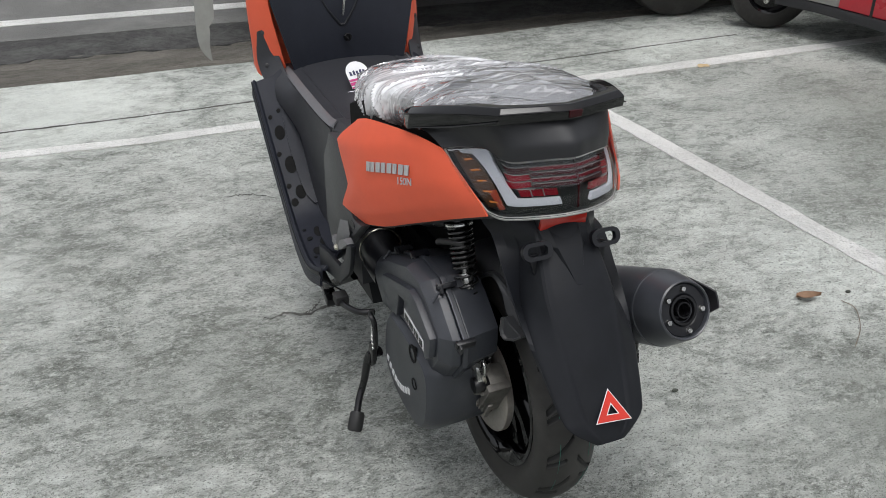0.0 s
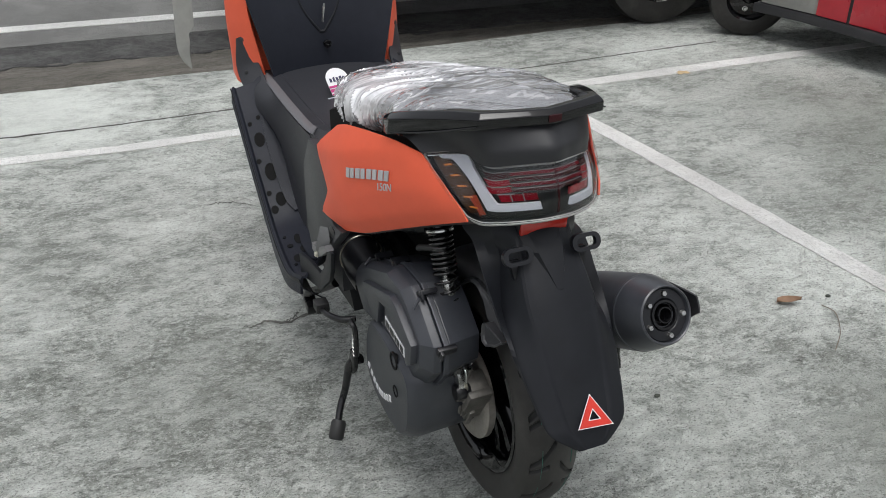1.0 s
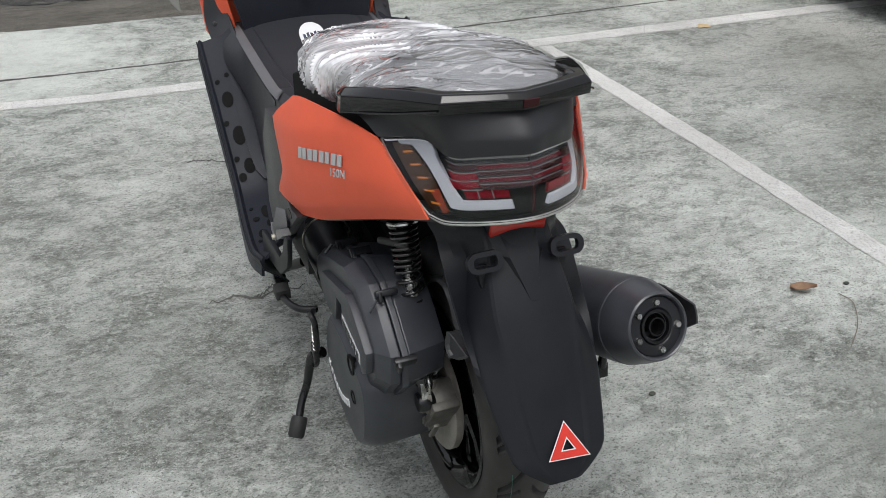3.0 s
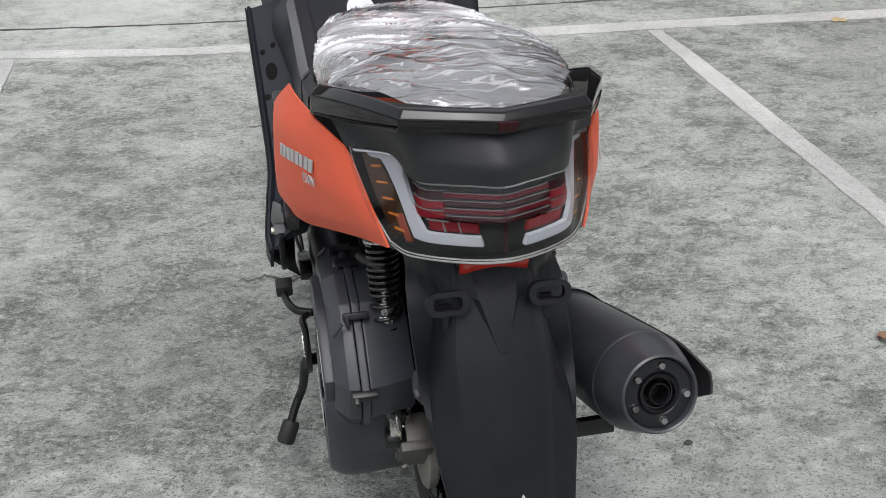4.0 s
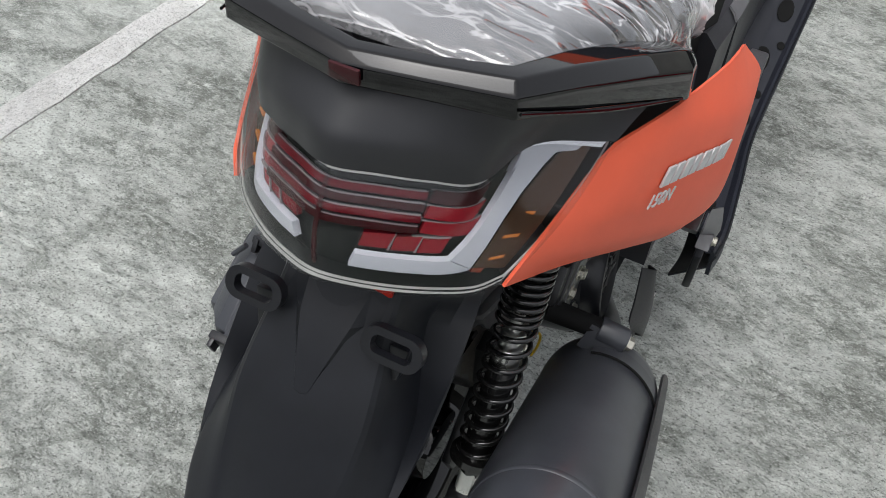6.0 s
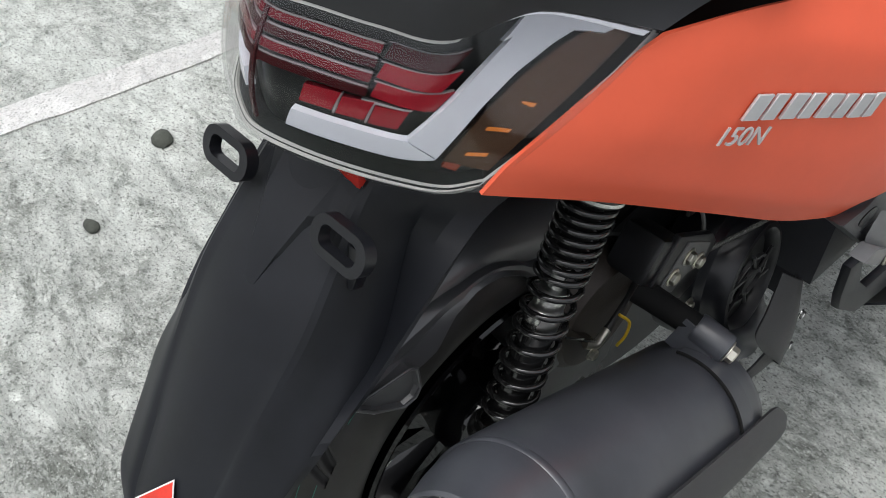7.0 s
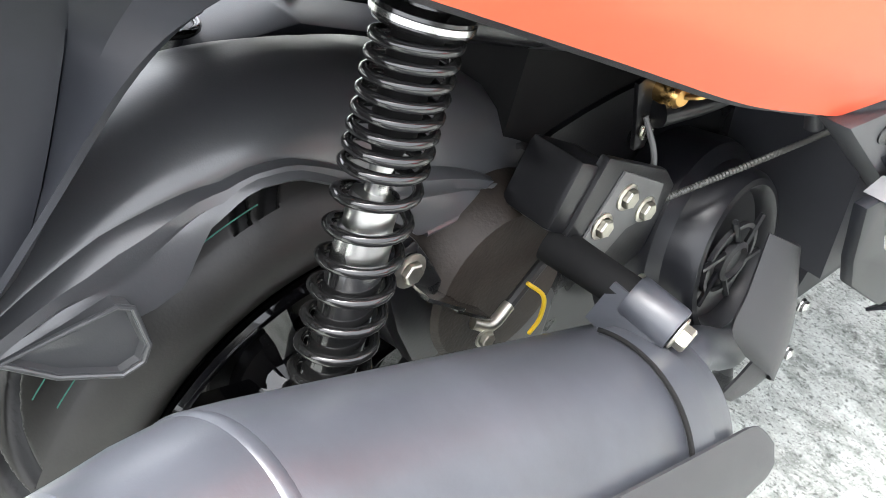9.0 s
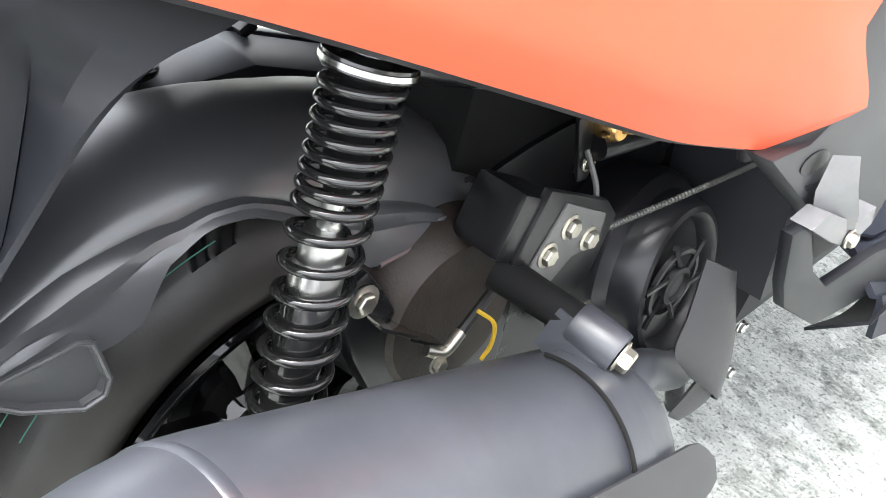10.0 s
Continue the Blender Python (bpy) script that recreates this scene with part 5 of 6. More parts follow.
mount_part("clamp_bolt", hexbolt((0.207, 0.068, 0.430), (1, 0.16, -0.28), 0.0085, 0.009, 1.35), ZINC, clamp)
mount_part("swing_arm", tube([(0.112, 0.052, 0.450), (0.14, 0.057, 0.445), (0.175, 0.063, 0.4395)], [0.0140, 0.0130, 0.0125], 20), DEEP_BLACK, scooter, "gloss black swing arm tube to the muffler mount")
pipe = part("exhaust_pipe", tube([M1 + MA * -0.01, M1 + MA * 0.03, (0.178, 0.17, 0.335), (0.165, 0.26, 0.27), (0.11, 0.38, 0.22), (0.03, 0.45, 0.24)], 0.017, 18), MUFFLER_BLACK, scooter, "matt black exhaust pipe running under the engine")
edge_a = curve([(0.190, 0.209, 0.435), (0.196, 0.192, 0.394), (0.199, 0.180, 0.366), (0.203, 0.207, 0.324)], 16)
edge_b = curve([(0.194, 0.242, 0.414), (0.206, 0.256, 0.354), (0.210, 0.263, 0.300), (0.206, 0.261, 0.262)], 16)
rows = [[a.lerp(b, t) + Vector((0.014 * math.sin(math.pi * t), 0, 0)) for t in (j / 8 for j in range(9))] for a, b in zip(edge_a, edge_b)]
guard = part("pipe_guard", shell(rows, 0.0025), GREY_PLASTIC, pipe, "dark grey curved pipe guard")
tail_a = curve([(0.203, 0.226, 0.306), (0.200, 0.216, 0.290), (0.197, 0.208, 0.278), (0.194, 0.211, 0.266)], 12)
tail_b = curve([(0.207, 0.263, 0.280), (0.203, 0.260, 0.260), (0.199, 0.248, 0.250), (0.195, 0.230, 0.249)], 12)
rows = [[a.lerp(b, t) + Vector((0.004 * math.sin(math.pi * t), 0, 0)) for t in (j / 6 for j in range(7))] for a, b in zip(tail_a, tail_b)]
part("guard_tip", shell(rows, 0.0025), GREY_PLASTIC, guard)
for y, z in ((0.256, 0.354), (0.262, 0.298)):
    part("guard_screw", hexbolt((0.210, y, z), X, 0.005, 0.005, 1.2), STEEL, guard)

# ---- right side: engine, fan cover, brackets ----
engine_part, axle_part = shifted((0, 0.019, 0)), shifted((0.004, 0.011, 0.005))
engine = engine_part("engine", join(
    loft([[(x, y, z) for y, z in curve([(0.02, 0.40), (0.06, 0.47), (0.20, 0.49), (0.36, 0.46), (0.44, 0.36), (0.40, 0.24), (0.22, 0.20), (0.08, 0.24)], 40, True)] for x in (-0.10, 0.060)]),
    turned([(0.0001, -0.02), (0.078, -0.02), (0.08, 0.0), (0.076, 0.03), (0.062, 0.05), (0.0001, 0.052)], (0.03, 0.035, 0.40), X, 44)), FRAME_BLACK, scooter, "dark engine crankcase under the body")
engine_part("gear_housing", turned([(0.0001, 0.02), (0.058, 0.02), (0.066, 0.012), (0.074, -0.004), (0.078, -0.02)], (0.072, 0.035, 0.405), X, 44), RUST, engine, "brown oxidised round housing")
fan = engine_part("fan_cover", join(
    turned([(0.090, -0.05), (0.090, -0.014), (0.087, -0.005), (0.080, -0.001), (0.076, 0.002), (0.074, 0.010), (0.071, 0.022), (0.067, 0.027), (0.062, 0.028), (0.058, 0.024), (0.056, 0.012), (0.0001, 0.012)], (0.122, 0.240, 0.351), (1, 0.10, 0.16), 64)), SMOOTH_PLASTIC, scooter, "round black cooling fan cover")
for k in range(6):
    a = radians(60 * k + 15)
    engine_part("fan_rib", tube([(0.1445, 0.240 + 0.016 * math.cos(a), 0.353 + 0.016 * math.sin(a)), (0.1445, 0.240 + 0.045 * math.cos(a + 0.5), 0.353 + 0.045 * math.sin(a + 0.5))], 0.0028, 6), SMOOTH_PLASTIC, fan)
engine_part("fan_hub", turned([(0.018, 0.0), (0.018, 0.006), (0.014, 0.008), (0.012, 0.004), (0.0001, 0.004)], (0.142, 0.240, 0.353), X, 28), GREY_PLASTIC, fan)
engine_part("fan_ring", turned([(0.034, 0.0), (0.034, 0.004), (0.030, 0.004), (0.030, 0.0)], (0.141, 0.240, 0.353), X, 36), GREY_PLASTIC, fan)
hanger = engine_part("engine_hanger", join(
    side_plate([(0.052, 0.462), (0.084, 0.508), (0.150, 0.470), (0.163, 0.452), (0.140, 0.405), (0.118, 0.398), (0.098, 0.412), (0.090, 0.432)], 0.118, 0.126, 0.002),
    block((0.10, 0.072, 0.478), (0.045, 0.05, 0.05), 0.006, (-32, 0, 0))), FRAME_BLACK, scooter, "black engine hanger bracket with three bolts")
for p in ((0.128, 0.105, 0.470), (0.128, 0.083, 0.457), (0.128, 0.128, 0.449), (0.126, 0.142, 0.370)):
    engine_part("bolt", hexbolt(p, X, 0.007, 0.006, 1.4), ZINC, hanger)
engine_part("washer_plate", side_plate([(0.066, 0.452), (0.10, 0.492), (0.146, 0.462), (0.142, 0.438), (0.112, 0.440), (0.092, 0.428)], 0.1255, 0.128, 0.001), PLATE_GREY, hanger, "grey plate under the three bolts")
engine_part("crankcase_side", side_plate([(-0.090, 0.285), (-0.060, 0.325), (0.000, 0.385), (0.075, 0.420), (0.125, 0.370), (0.100, 0.270), (0.000, 0.235), (-0.070, 0.245)], 0.060, 0.0735, 0.005), FRAME_BLACK, engine)
cross = axle_part("axle_bracket", side_plate([(-0.055, 0.470), (-0.030, 0.478), (-0.018, 0.455), (0.004, 0.405), (0.012, 0.37), (-0.03, 0.365), (-0.045, 0.41)], 0.066, 0.084, 0.003), FRAME_BLACK, scooter, "black bracket over the rear axle")
axle_part("bolt", hexbolt((0.085, -0.036, 0.458), X, 0.0075, 0.006, 1.6), ZINC, cross)
for y, z in ((-0.020, 0.432), (0.004, 0.408)):
    axle_part("bracket_rib", block((0.092, y, z), (0.020, 0.0028, 0.040), 0.0006, (48, 0, 0)), STEEL, cross, "bright filed rib")
engine_part("cable_end", tube([(0.10, 0.0, 0.40), (0.105, 0.012, 0.394), (0.103, 0.03, 0.40)], 0.0045, 10), ZINC, cross)
engine_part("cable_nut", hexbolt((0.106, 0.005, 0.388), X, 0.006, 0.006, 1.3), ZINC, cross)
cable = engine_part("brake_cable", tube([(0.103, 0.03, 0.40), (0.10, 0.055, 0.412), (0.095, 0.075, 0.42), (0.08, 0.10, 0.44)], 0.004, 8), SOFT_RUBBER, scooter, "black brake cable with a yellow tie")
engine_part("yellow_tie", tube([(0.104, 0.045, 0.412), (0.112, 0.054, 0.40), (0.112, 0.053, 0.38), (0.108, 0.048, 0.365)], 0.0017, 6), YELLOW, cable, "yellow cable tie")
sensor_part = shifted((0.006, 0.031, -0.010))
sensor = sensor_part("sensor", turned([(0.0001, 0.012), (0.006, 0.012), (0.009, 0.008), (0.011, 0.0), (0.011, -0.012), (0.0001, -0.012)], (0.098, 0.156, 0.524), (1, -0.2, 0.1), 20), BRASS, scooter, "brass coloured sensor under the side panel")
sensor_part("sensor_plate", side_plate([(0.130, 0.535), (0.170, 0.545), (0.176, 0.515), (0.158, 0.500), (0.150, 0.478), (0.138, 0.480), (0.135, 0.505)], 0.086, 0.09, 0.001), FRAME_BLACK, sensor)
sensor_part("bolt", hexbolt((0.091, 0.146, 0.495), X, 0.005, 0.004), ZINC, sensor)
sensor_part("terminal", tube([(0.108, 0.155, 0.525), (0.118, 0.162, 0.527), (0.122, 0.175, 0.53)], 0.002, 6), BRASS, sensor)
engine_part("stay", tube([(0.100, 0.150, 0.500), (0.112, 0.150, 0.478), (0.118, 0.146, 0.462)], 0.0022, 8), PLATE_GREY, scooter, "thin grey metal stay under the sensor")
hose_pts = curve([(0.118, 0.132, 0.440), (0.13, 0.18, 0.444), (0.145, 0.24, 0.450), (0.16, 0.33, 0.452)], 121)
engine_part("ribbed_hose", tube(hose_pts, [0.0018 + 0.0008 * (i % 2) for i in range(121)], 10, 0), HOSE_GREY, scooter, "thin ribbed rubber hose")
for k, line in enumerate((((0.10, 0.16, 0.50), (0.11, 0.22, 0.50), (0.13, 0.30, 0.52)), ((0.09, 0.18, 0.53), (0.10, 0.26, 0.53), (0.11, 0.36, 0.50)), ((0.06, 0.0, 0.60), (0.08, 0.10, 0.57), (0.10, 0.2, 0.55)), ((-0.10, 0.02, 0.60), (-0.11, 0.12, 0.56), (-0.12, 0.25, 0.52)))):
    engine_part("frame_tube", tube(line, [0.012, 0.013, 0.012], 14), FRAME_BLACK, scooter, "black painted frame tube")
engine_part("inner_wall", loft([[(x, y, z) for y, z in ((0.05, 0.46), (0.10, 0.62), (0.30, 0.58), (0.45, 0.45), (0.30, 0.40))] for x in (-0.075, 0.055)]), DEEP_BLACK, scooter)
part("silver_rail", tube([(0.05, -0.16, 0.69), (0.07, -0.11, 0.675), (0.09, -0.06, 0.665)], 0.006, 10), STEEL, scooter, "bright steel rail under the tail")
for k, (line, rad, mat) in enumerate((
        (((-0.10, 0.33, 0.50), (-0.125, 0.26, 0.56), (-0.13, 0.16, 0.585), (-0.11, 0.07, 0.60)), 0.007, SOFT_RUBBER),
        (((-0.12, 0.34, 0.47), (-0.15, 0.27, 0.525), (-0.15, 0.20, 0.548), (-0.12, 0.14, 0.56)), 0.005, SOFT_RUBBER),
        (((-0.09, 0.24, 0.54), (-0.12, 0.20, 0.575), (-0.115, 0.12, 0.60), (-0.10, 0.03, 0.61)), 0.0035, FRAME_BLACK),
        (((-0.14, 0.24, 0.50), (-0.155, 0.215, 0.53), (-0.145, 0.19, 0.555)), 0.0025, ZINC),
        (((-0.13, 0.02, 0.575), (-0.14, -0.02, 0.60), (-0.12, -0.06, 0.61), (-0.10, -0.05, 0.58)), 0.006, SOFT_RUBBER),
        (((0.15, 0.29, 0.50), (0.175, 0.31, 0.49), (0.185, 0.33, 0.465)), 0.008, LIGHT_PLASTIC),
        (((0.14, 0.26, 0.515), (0.16, 0.275, 0.505), (0.165, 0.28, 0.48)), 0.007, LIGHT_PLASTIC))):
    part("hose", tube(line, rad, 10), mat, scooter, "thin black hose under the side panel")

# ---- footboards, tunnel, leg shield ----
def footboard(sx):
    outer = curve([(0.268, 0.40, 0.33), (0.274, 0.50, 0.300), (0.266, 0.64, 0.298), (0.257, 0.76, 0.318), (0.262, 0.88, 0.44), (0.270, 1.0, 0.59)], 40)
    inner = curve([(0.205, 0.40, 0.40), (0.17, 0.50, 0.315), (0.165, 0.64, 0.312), (0.165, 0.76, 0.335), (0.175, 0.88, 0.46), (0.19, 1.0, 0.61)], 40)
    rows = [[q.lerp(p, t) + Vector((0, 0, lift)) for p, q in zip(inner, outer)] for t, lift in ((-0.05, -0.035), (0, 0.0), (0.06, 0.004), (0.14, -0.004), (0.4, -0.004), (0.75, -0.004), (0.92, 0.004), (1.0, 0.006))]
    bm = shell(rows, -0.006)
    ob = part("footboard", bm if sx > 0 else mirrored(bm), NAVY_RUBBER, scooter, "dark navy plastic footboard with moulded holes", 35)

    def at(u, v):
        s = u * 39
        i = min(int(s), 38)
        a, b = outer[i].lerp(outer[i + 1], s - i), inner[i].lerp(inner[i + 1], s - i)
        p = a.lerp(b, v) + Vector((0, 0, -0.0025))
        along = (outer[i + 1] - outer[i]).normalized()
        return p, along, (b - a).normalized()
    spots = [(0.28, 0.35, 0.010, 0.02), (0.33, 0.6, 0.012, 0.018), (0.37, 0.3, 0.008, 0.008), (0.40, 0.55, 0.010, 0.024), (0.62, 0.25, 0.010, 0.012), (0.65, 0.50, 0.014, 0.020), (0.68, 0.22, 0.007, 0.007), (0.71, 0.74, 0.006, 0.006), (0.74, 0.45, 0.016, 0.024), (0.78, 0.2, 0.007, 0.007), (0.79, 0.68, 0.007, 0.007), (0.84, 0.40, 0.014, 0.02), (0.89, 0.25, 0.006, 0.006), (0.90, 0.55, 0.006, 0.006), (0.24, 0.25, 0.005, 0.005), (0.44, 0.25, 0.005, 0.005)]
    # Shallow ovals; their near-black colour gives the holes their shade.
    for u, v, w, h in spots:
        p, along, crossd = at(u, v)
        n = along.cross(crossd)
        n = n if n.z > 0 else -n
        ring = [[p + along * h * k * math.cos(a) + crossd * w * k * math.sin(a) + n * d for a in (2 * math.pi * i / 14 for i in range(14))] for k, d in ((1.0, 0.0006), (0.9, 0.0009), (0.8, -0.0035))]
        b = loft(ring)
        part("moulded_hole", b if sx > 0 else mirrored(b), DEEP_BLACK, ob)
    for u0, u1 in ((0.20, 0.46), (0.58, 0.93)):
        rows = []
        for i in range(9):
            u = u0 + (u1 - u0) * i / 8
            w = 0.16 + 0.20 * math.sin(math.pi * i / 8) ** 0.4
            rows.append([at(u, v)[0] + Vector((0, 0, 0.0045)) for v in (0.94, 0.92 - 0.3 * w, 0.92 - w)])
        b = shell(rows, 0.003)
        part("raised_pad", b if sx > 0 else mirrored(b), NAVY_RUBBER, ob)
    skirt = [[p + Vector((0.004, 0, 0.0)) for p in outer], [p + Vector((-0.002, -0.004, -0.022)) for p in outer], [p + Vector((-0.05, -0.01, -0.06)) for p in outer]]
    b = shell(skirt, 0.003)
    part("skirt", b if sx > 0 else mirrored(b), BLACK_PLASTIC, ob)
    return ob


footboard(1)
footboard(-1)
for sx in (-1, 1):
    b = side_plate([(0.160, 0.560), (0.21, 0.552), (0.258, 0.566), (0.216, 0.626), (0.300, 0.684), (0.36, 0.68), (0.42, 0.60), (0.43, 0.45), (0.40, 0.40), (0.33, 0.42), (0.289, 0.448)], 0.212, 0.2345, 0.004)
    knee = part("knee_panel", b if sx > 0 else mirrored(b), LIGHT_PLASTIC, scooter, "grey panel in front of the orange side panel")
    # Thin dark plates, not cuts: the slot's and recess's shade is their colour.
    b = prism([(0.020 * math.cos(a), 0.0085 * math.sin(a)) for a in (2 * math.pi * i / 20 for i in range(20))], (0.2344, 0.223, 0.534), (0, 0.97, -0.22), (0, 0.22, 0.97), 0.0012)
    part("slot_hole", b if sx > 0 else mirrored(b), FRAME_BLACK, knee)
    b = side_plate([(0.221, 0.516), (0.262, 0.508), (0.297, 0.494), (0.300, 0.452), (0.288, 0.456)], 0.2343, 0.2352, 0.0004)
    part("recess", b if sx > 0 else mirrored(b), BLACK_PLASTIC, knee)
    peg_part = shifted((0, 0.027, -0.004))
    blade = [[(0.240, 0.208, 0.541), (0.252, 0.222, 0.540), (0.246, 0.234, 0.527)], [(0.240, 0.200, 0.517), (0.257, 0.226, 0.515), (0.248, 0.248, 0.503)], [(0.240, 0.207, 0.497), (0.259, 0.240, 0.490), (0.248, 0.266, 0.474)], [(0.240, 0.216, 0.482), (0.257, 0.250, 0.470), (0.246, 0.272, 0.456)]]
    b = bevelled(loft(blade), 0.0015, 2, 20)
    peg = peg_part("passenger_peg", b if sx > 0 else mirrored(b), PEG_GREY, scooter, "silver folding passenger foot peg", 25)
    b = bevelled(loft([[(x, 0.178, 0.504), (x, 0.200, 0.506), (x, 0.262, 0.470), (x, 0.290, 0.470), (x, 0.296, 0.452), (x, 0.262, 0.447), (x, 0.222, 0.472)] for x in (0.238, 0.254)]), 0.002)
    peg_part("peg_hinge", b if sx > 0 else mirrored(b), PEG_GREY, peg)
    b = hexbolt((0.255, 0.252, 0.461), X, 0.006, 0.006, 1.3)
    peg_part("hinge_bolt", b if sx > 0 else mirrored(b), ZINC, peg)
    b = side_plate([(0.188, 0.502), (0.203, 0.452), (0.219, 0.422), (0.299, 0.356), (0.40, 0.325), (0.47, 0.300), (0.47, 0.36), (0.385, 0.385), (0.291, 0.402), (0.25, 0.44), (0.215, 0.498)], 0.240, 0.25, 0.003)
    part("belly_corner", b if sx > 0 else mirrored(b), BLACK_PLASTIC, scooter, "black plastic corner under the foot peg")

tunnel = part("tunnel", loft([[(x * w, y, zb + (zt - zb) * h) for x, h in ((-1.13, 0), (-1.12, 0.5), (-1.105, 0.955), (-1.0, 1.0), (-0.84, 1.0), (-0.80, 0.982), (0, 0.99), (0.80, 0.982), (0.84, 1.0), (1.0, 1.0), (1.105, 0.955), (1.12, 0.5), (1.13, 0))] for y, w, zb, zt in ((0.36, 0.160, 0.30, 0.68), (0.50, 0.160, 0.29, 0.634), (0.60, 0.159, 0.29, 0.611), (0.76, 0.159, 0.30, 0.604), (0.90, 0.160, 0.40, 0.606), (1.04, 0.165, 0.52, 0.615))]), TUNNEL, scooter, "black centre tunnel between the footboards", 8)
for sx in (-1, 1):
    # Strip laid on the chamfer to paint its bright sky reflection.
    inner = curve([(0.160, 0.56, 0.620), (0.160, 0.62, 0.611), (0.160, 0.80, 0.607), (0.163, 1.02, 0.612)], 20)
    outer = curve([(0.176, 0.54, 0.612), (0.177, 0.62, 0.600), (0.177, 0.80, 0.595), (0.180, 1.02, 0.602)], 20)
    b = shell([outer, [p.lerp(q, 0.5) + Vector((0.001, 0, 0.0015)) for p, q in zip(outer, inner)], inner], 0.003)
    part("chamfer_highlight", b if sx > 0 else mirrored(b), CHAMFER_LIGHT, tunnel, "pale strip that paints the sky's highlight on the tunnel's chamfer")
    top = curve([(0.200, 1.045, 0.715), (0.186, 1.02, 0.64), (0.179, 0.96, 0.598), (0.178, 0.85, 0.593), (0.178, 0.70, 0.593), (0.178, 0.56, 0.602)], 30)
    low = curve([(0.230, 1.075, 0.700), (0.238, 1.065, 0.620), (0.226, 0.99, 0.560), (0.190, 0.86, 0.49), (0.176, 0.74, 0.37), (0.172, 0.60, 0.325)], 30)
    b = shell([[p.lerp(q, t) + Vector((0.006 * math.sin(math.pi * t), 0, 0)) for p, q in zip(low, top)] for t in (0, 0.1, 0.35, 0.7, 1)], 0.004)
    wall = part("tunnel_wall", b if sx > 0 else mirrored(b), TUNNEL, tunnel, "", 40)
    for p in ((0.216, 1.055, 0.702), (0.220, 1.035, 0.618)):
        b = hexbolt(p, (0.35, -0.8, 0.4), 0.004, 0.003)
        part("screw", b if sx > 0 else mirrored(b), GREY_PLASTIC, wall)
shield_rows = []
for k in range(17):
    t = k / 16
    z = 0.600 + 0.46 * t
    half = 0.155 + 0.055 * min(1, t * 1.6) + 0.02 * t
    y = 1.0 + 0.02 * t + 0.10 * t * t
    shield_rows.append([(half * u, y + 0.035 * (1 - u * u) - 0.05 * max(0, abs(u) - 0.75), z + 0.012 * (1 - abs(u))) for u in np.linspace(-1, 1, 25)])
# Darker than the tunnel: shade on its down-turned face is in the colour.
leg_shield = part("leg_shield", shell(shield_rows, 0.004), NAVY_RUBBER, scooter, "black inner leg shield with a glove box", 30)
part("glove_box_edge", tube([(-0.075, 1.068, 0.86), (-0.05, 1.05, 0.77), (-0.012, 1.04, 0.712), (0.0, 1.038, 0.705), (0.012, 1.04, 0.712), (0.05, 1.05, 0.77), (0.075, 1.068, 0.86)], 0.004, 8), BLACK_PLASTIC, leg_shield)
part("key", block((0.004, 1.034, 0.755), (0.006, 0.004, 0.05), 0.001, (0, 8, 0)), STEEL, leg_shield, "bright key in the lock")
part("lock", turned([(0.0001, 0), (0.011, 0), (0.011, 0.006), (0.007, 0.007), (0.0001, 0.005)], (0.008, 1.028, 0.672), (0, -1, 0.1), 20), GLOSS_BLACK, leg_shield)
for sx in (-1, 1):
    rows = []
    for k in range(15):
        t = k / 14
        z = 0.575 + 0.50 * t
        bulge = 0.228 + 0.014 * math.sin(math.pi * min(1, 1.3 * t + 0.1))
        back = 0.10 * t * t
        rows.append([(0.170 + 0.03 * min(1, 3 * t), 1.015 + back, z + 0.02), (0.192 + 0.02 * min(1, 3 * t), 1.03 + back, z + 0.012), (bulge - 0.004, 1.085 + back, z), (bulge, 1.11 + back, z), (0.215, 1.26 + back, z - 0.02)])
    b = shell(rows, -0.004)
    part("front_fairing", b if sx > 0 else mirrored(b), ORANGE, scooter, "satin orange front fairing beside the leg shield", 25)
part("front_cowl", loft([[(-w, y, 0.56), (w, y, 0.56), (w * 1.1, y + 0.03, 0.8), (w, y + 0.06, 1.06), (-w, y + 0.06, 1.06), (-w * 1.1, y + 0.03, 0.8)] for y, w in ((1.05, 0.20), (1.22, 0.16), (1.34, 0.06))]), ORANGE, scooter)
tag = part("paper_tag", prism([(-0.030, 0), (0.030, 0), (0.030, 0.045)] + [(0.030 * math.cos(radians(a)), 0.045 + 0.030 * math.sin(radians(a))) for a in range(15, 180, 15)] + [(-0.030, 0.045)], (-0.022, 0.80, 0.606), (0.98, 0.1, 0.05), (-0.12, 0.72, 0.68), 0.001), WHITE, scooter, "small white round-topped paper tag with a magenta band")
MAGENTA = material("magenta_print", (0.45, 0.02, 0.16), 0.5)
INK = material("blue_black_ink", (0.03, 0.03, 0.08), 0.5)
for v0, v1, m in ((0.0, 0.004, MAGENTA), (0.008, 0.017, MAGENTA), (0.020, 0.026, MAGENTA)):
    part("tag_band", prism([(-0.030, v0), (0.030, v0), (0.030, v1), (-0.030, v1)], (-0.022, 0.7985, 0.6075), (0.98, 0.1, 0.05), (-0.12, 0.72, 0.68), 0.0006), m, tag)
for k in range(5):
    part("tag_stroke", prism([(-0.022 + 0.009 * k, 0.036), (-0.016 + 0.009 * k, 0.036), (-0.016 + 0.009 * k, 0.046 + 0.004 * (k % 2)), (-0.022 + 0.009 * k, 0.048)], (-0.022, 0.7985, 0.6075), (0.98, 0.1, 0.05), (-0.12, 0.72, 0.68), 0.0006), INK, tag)
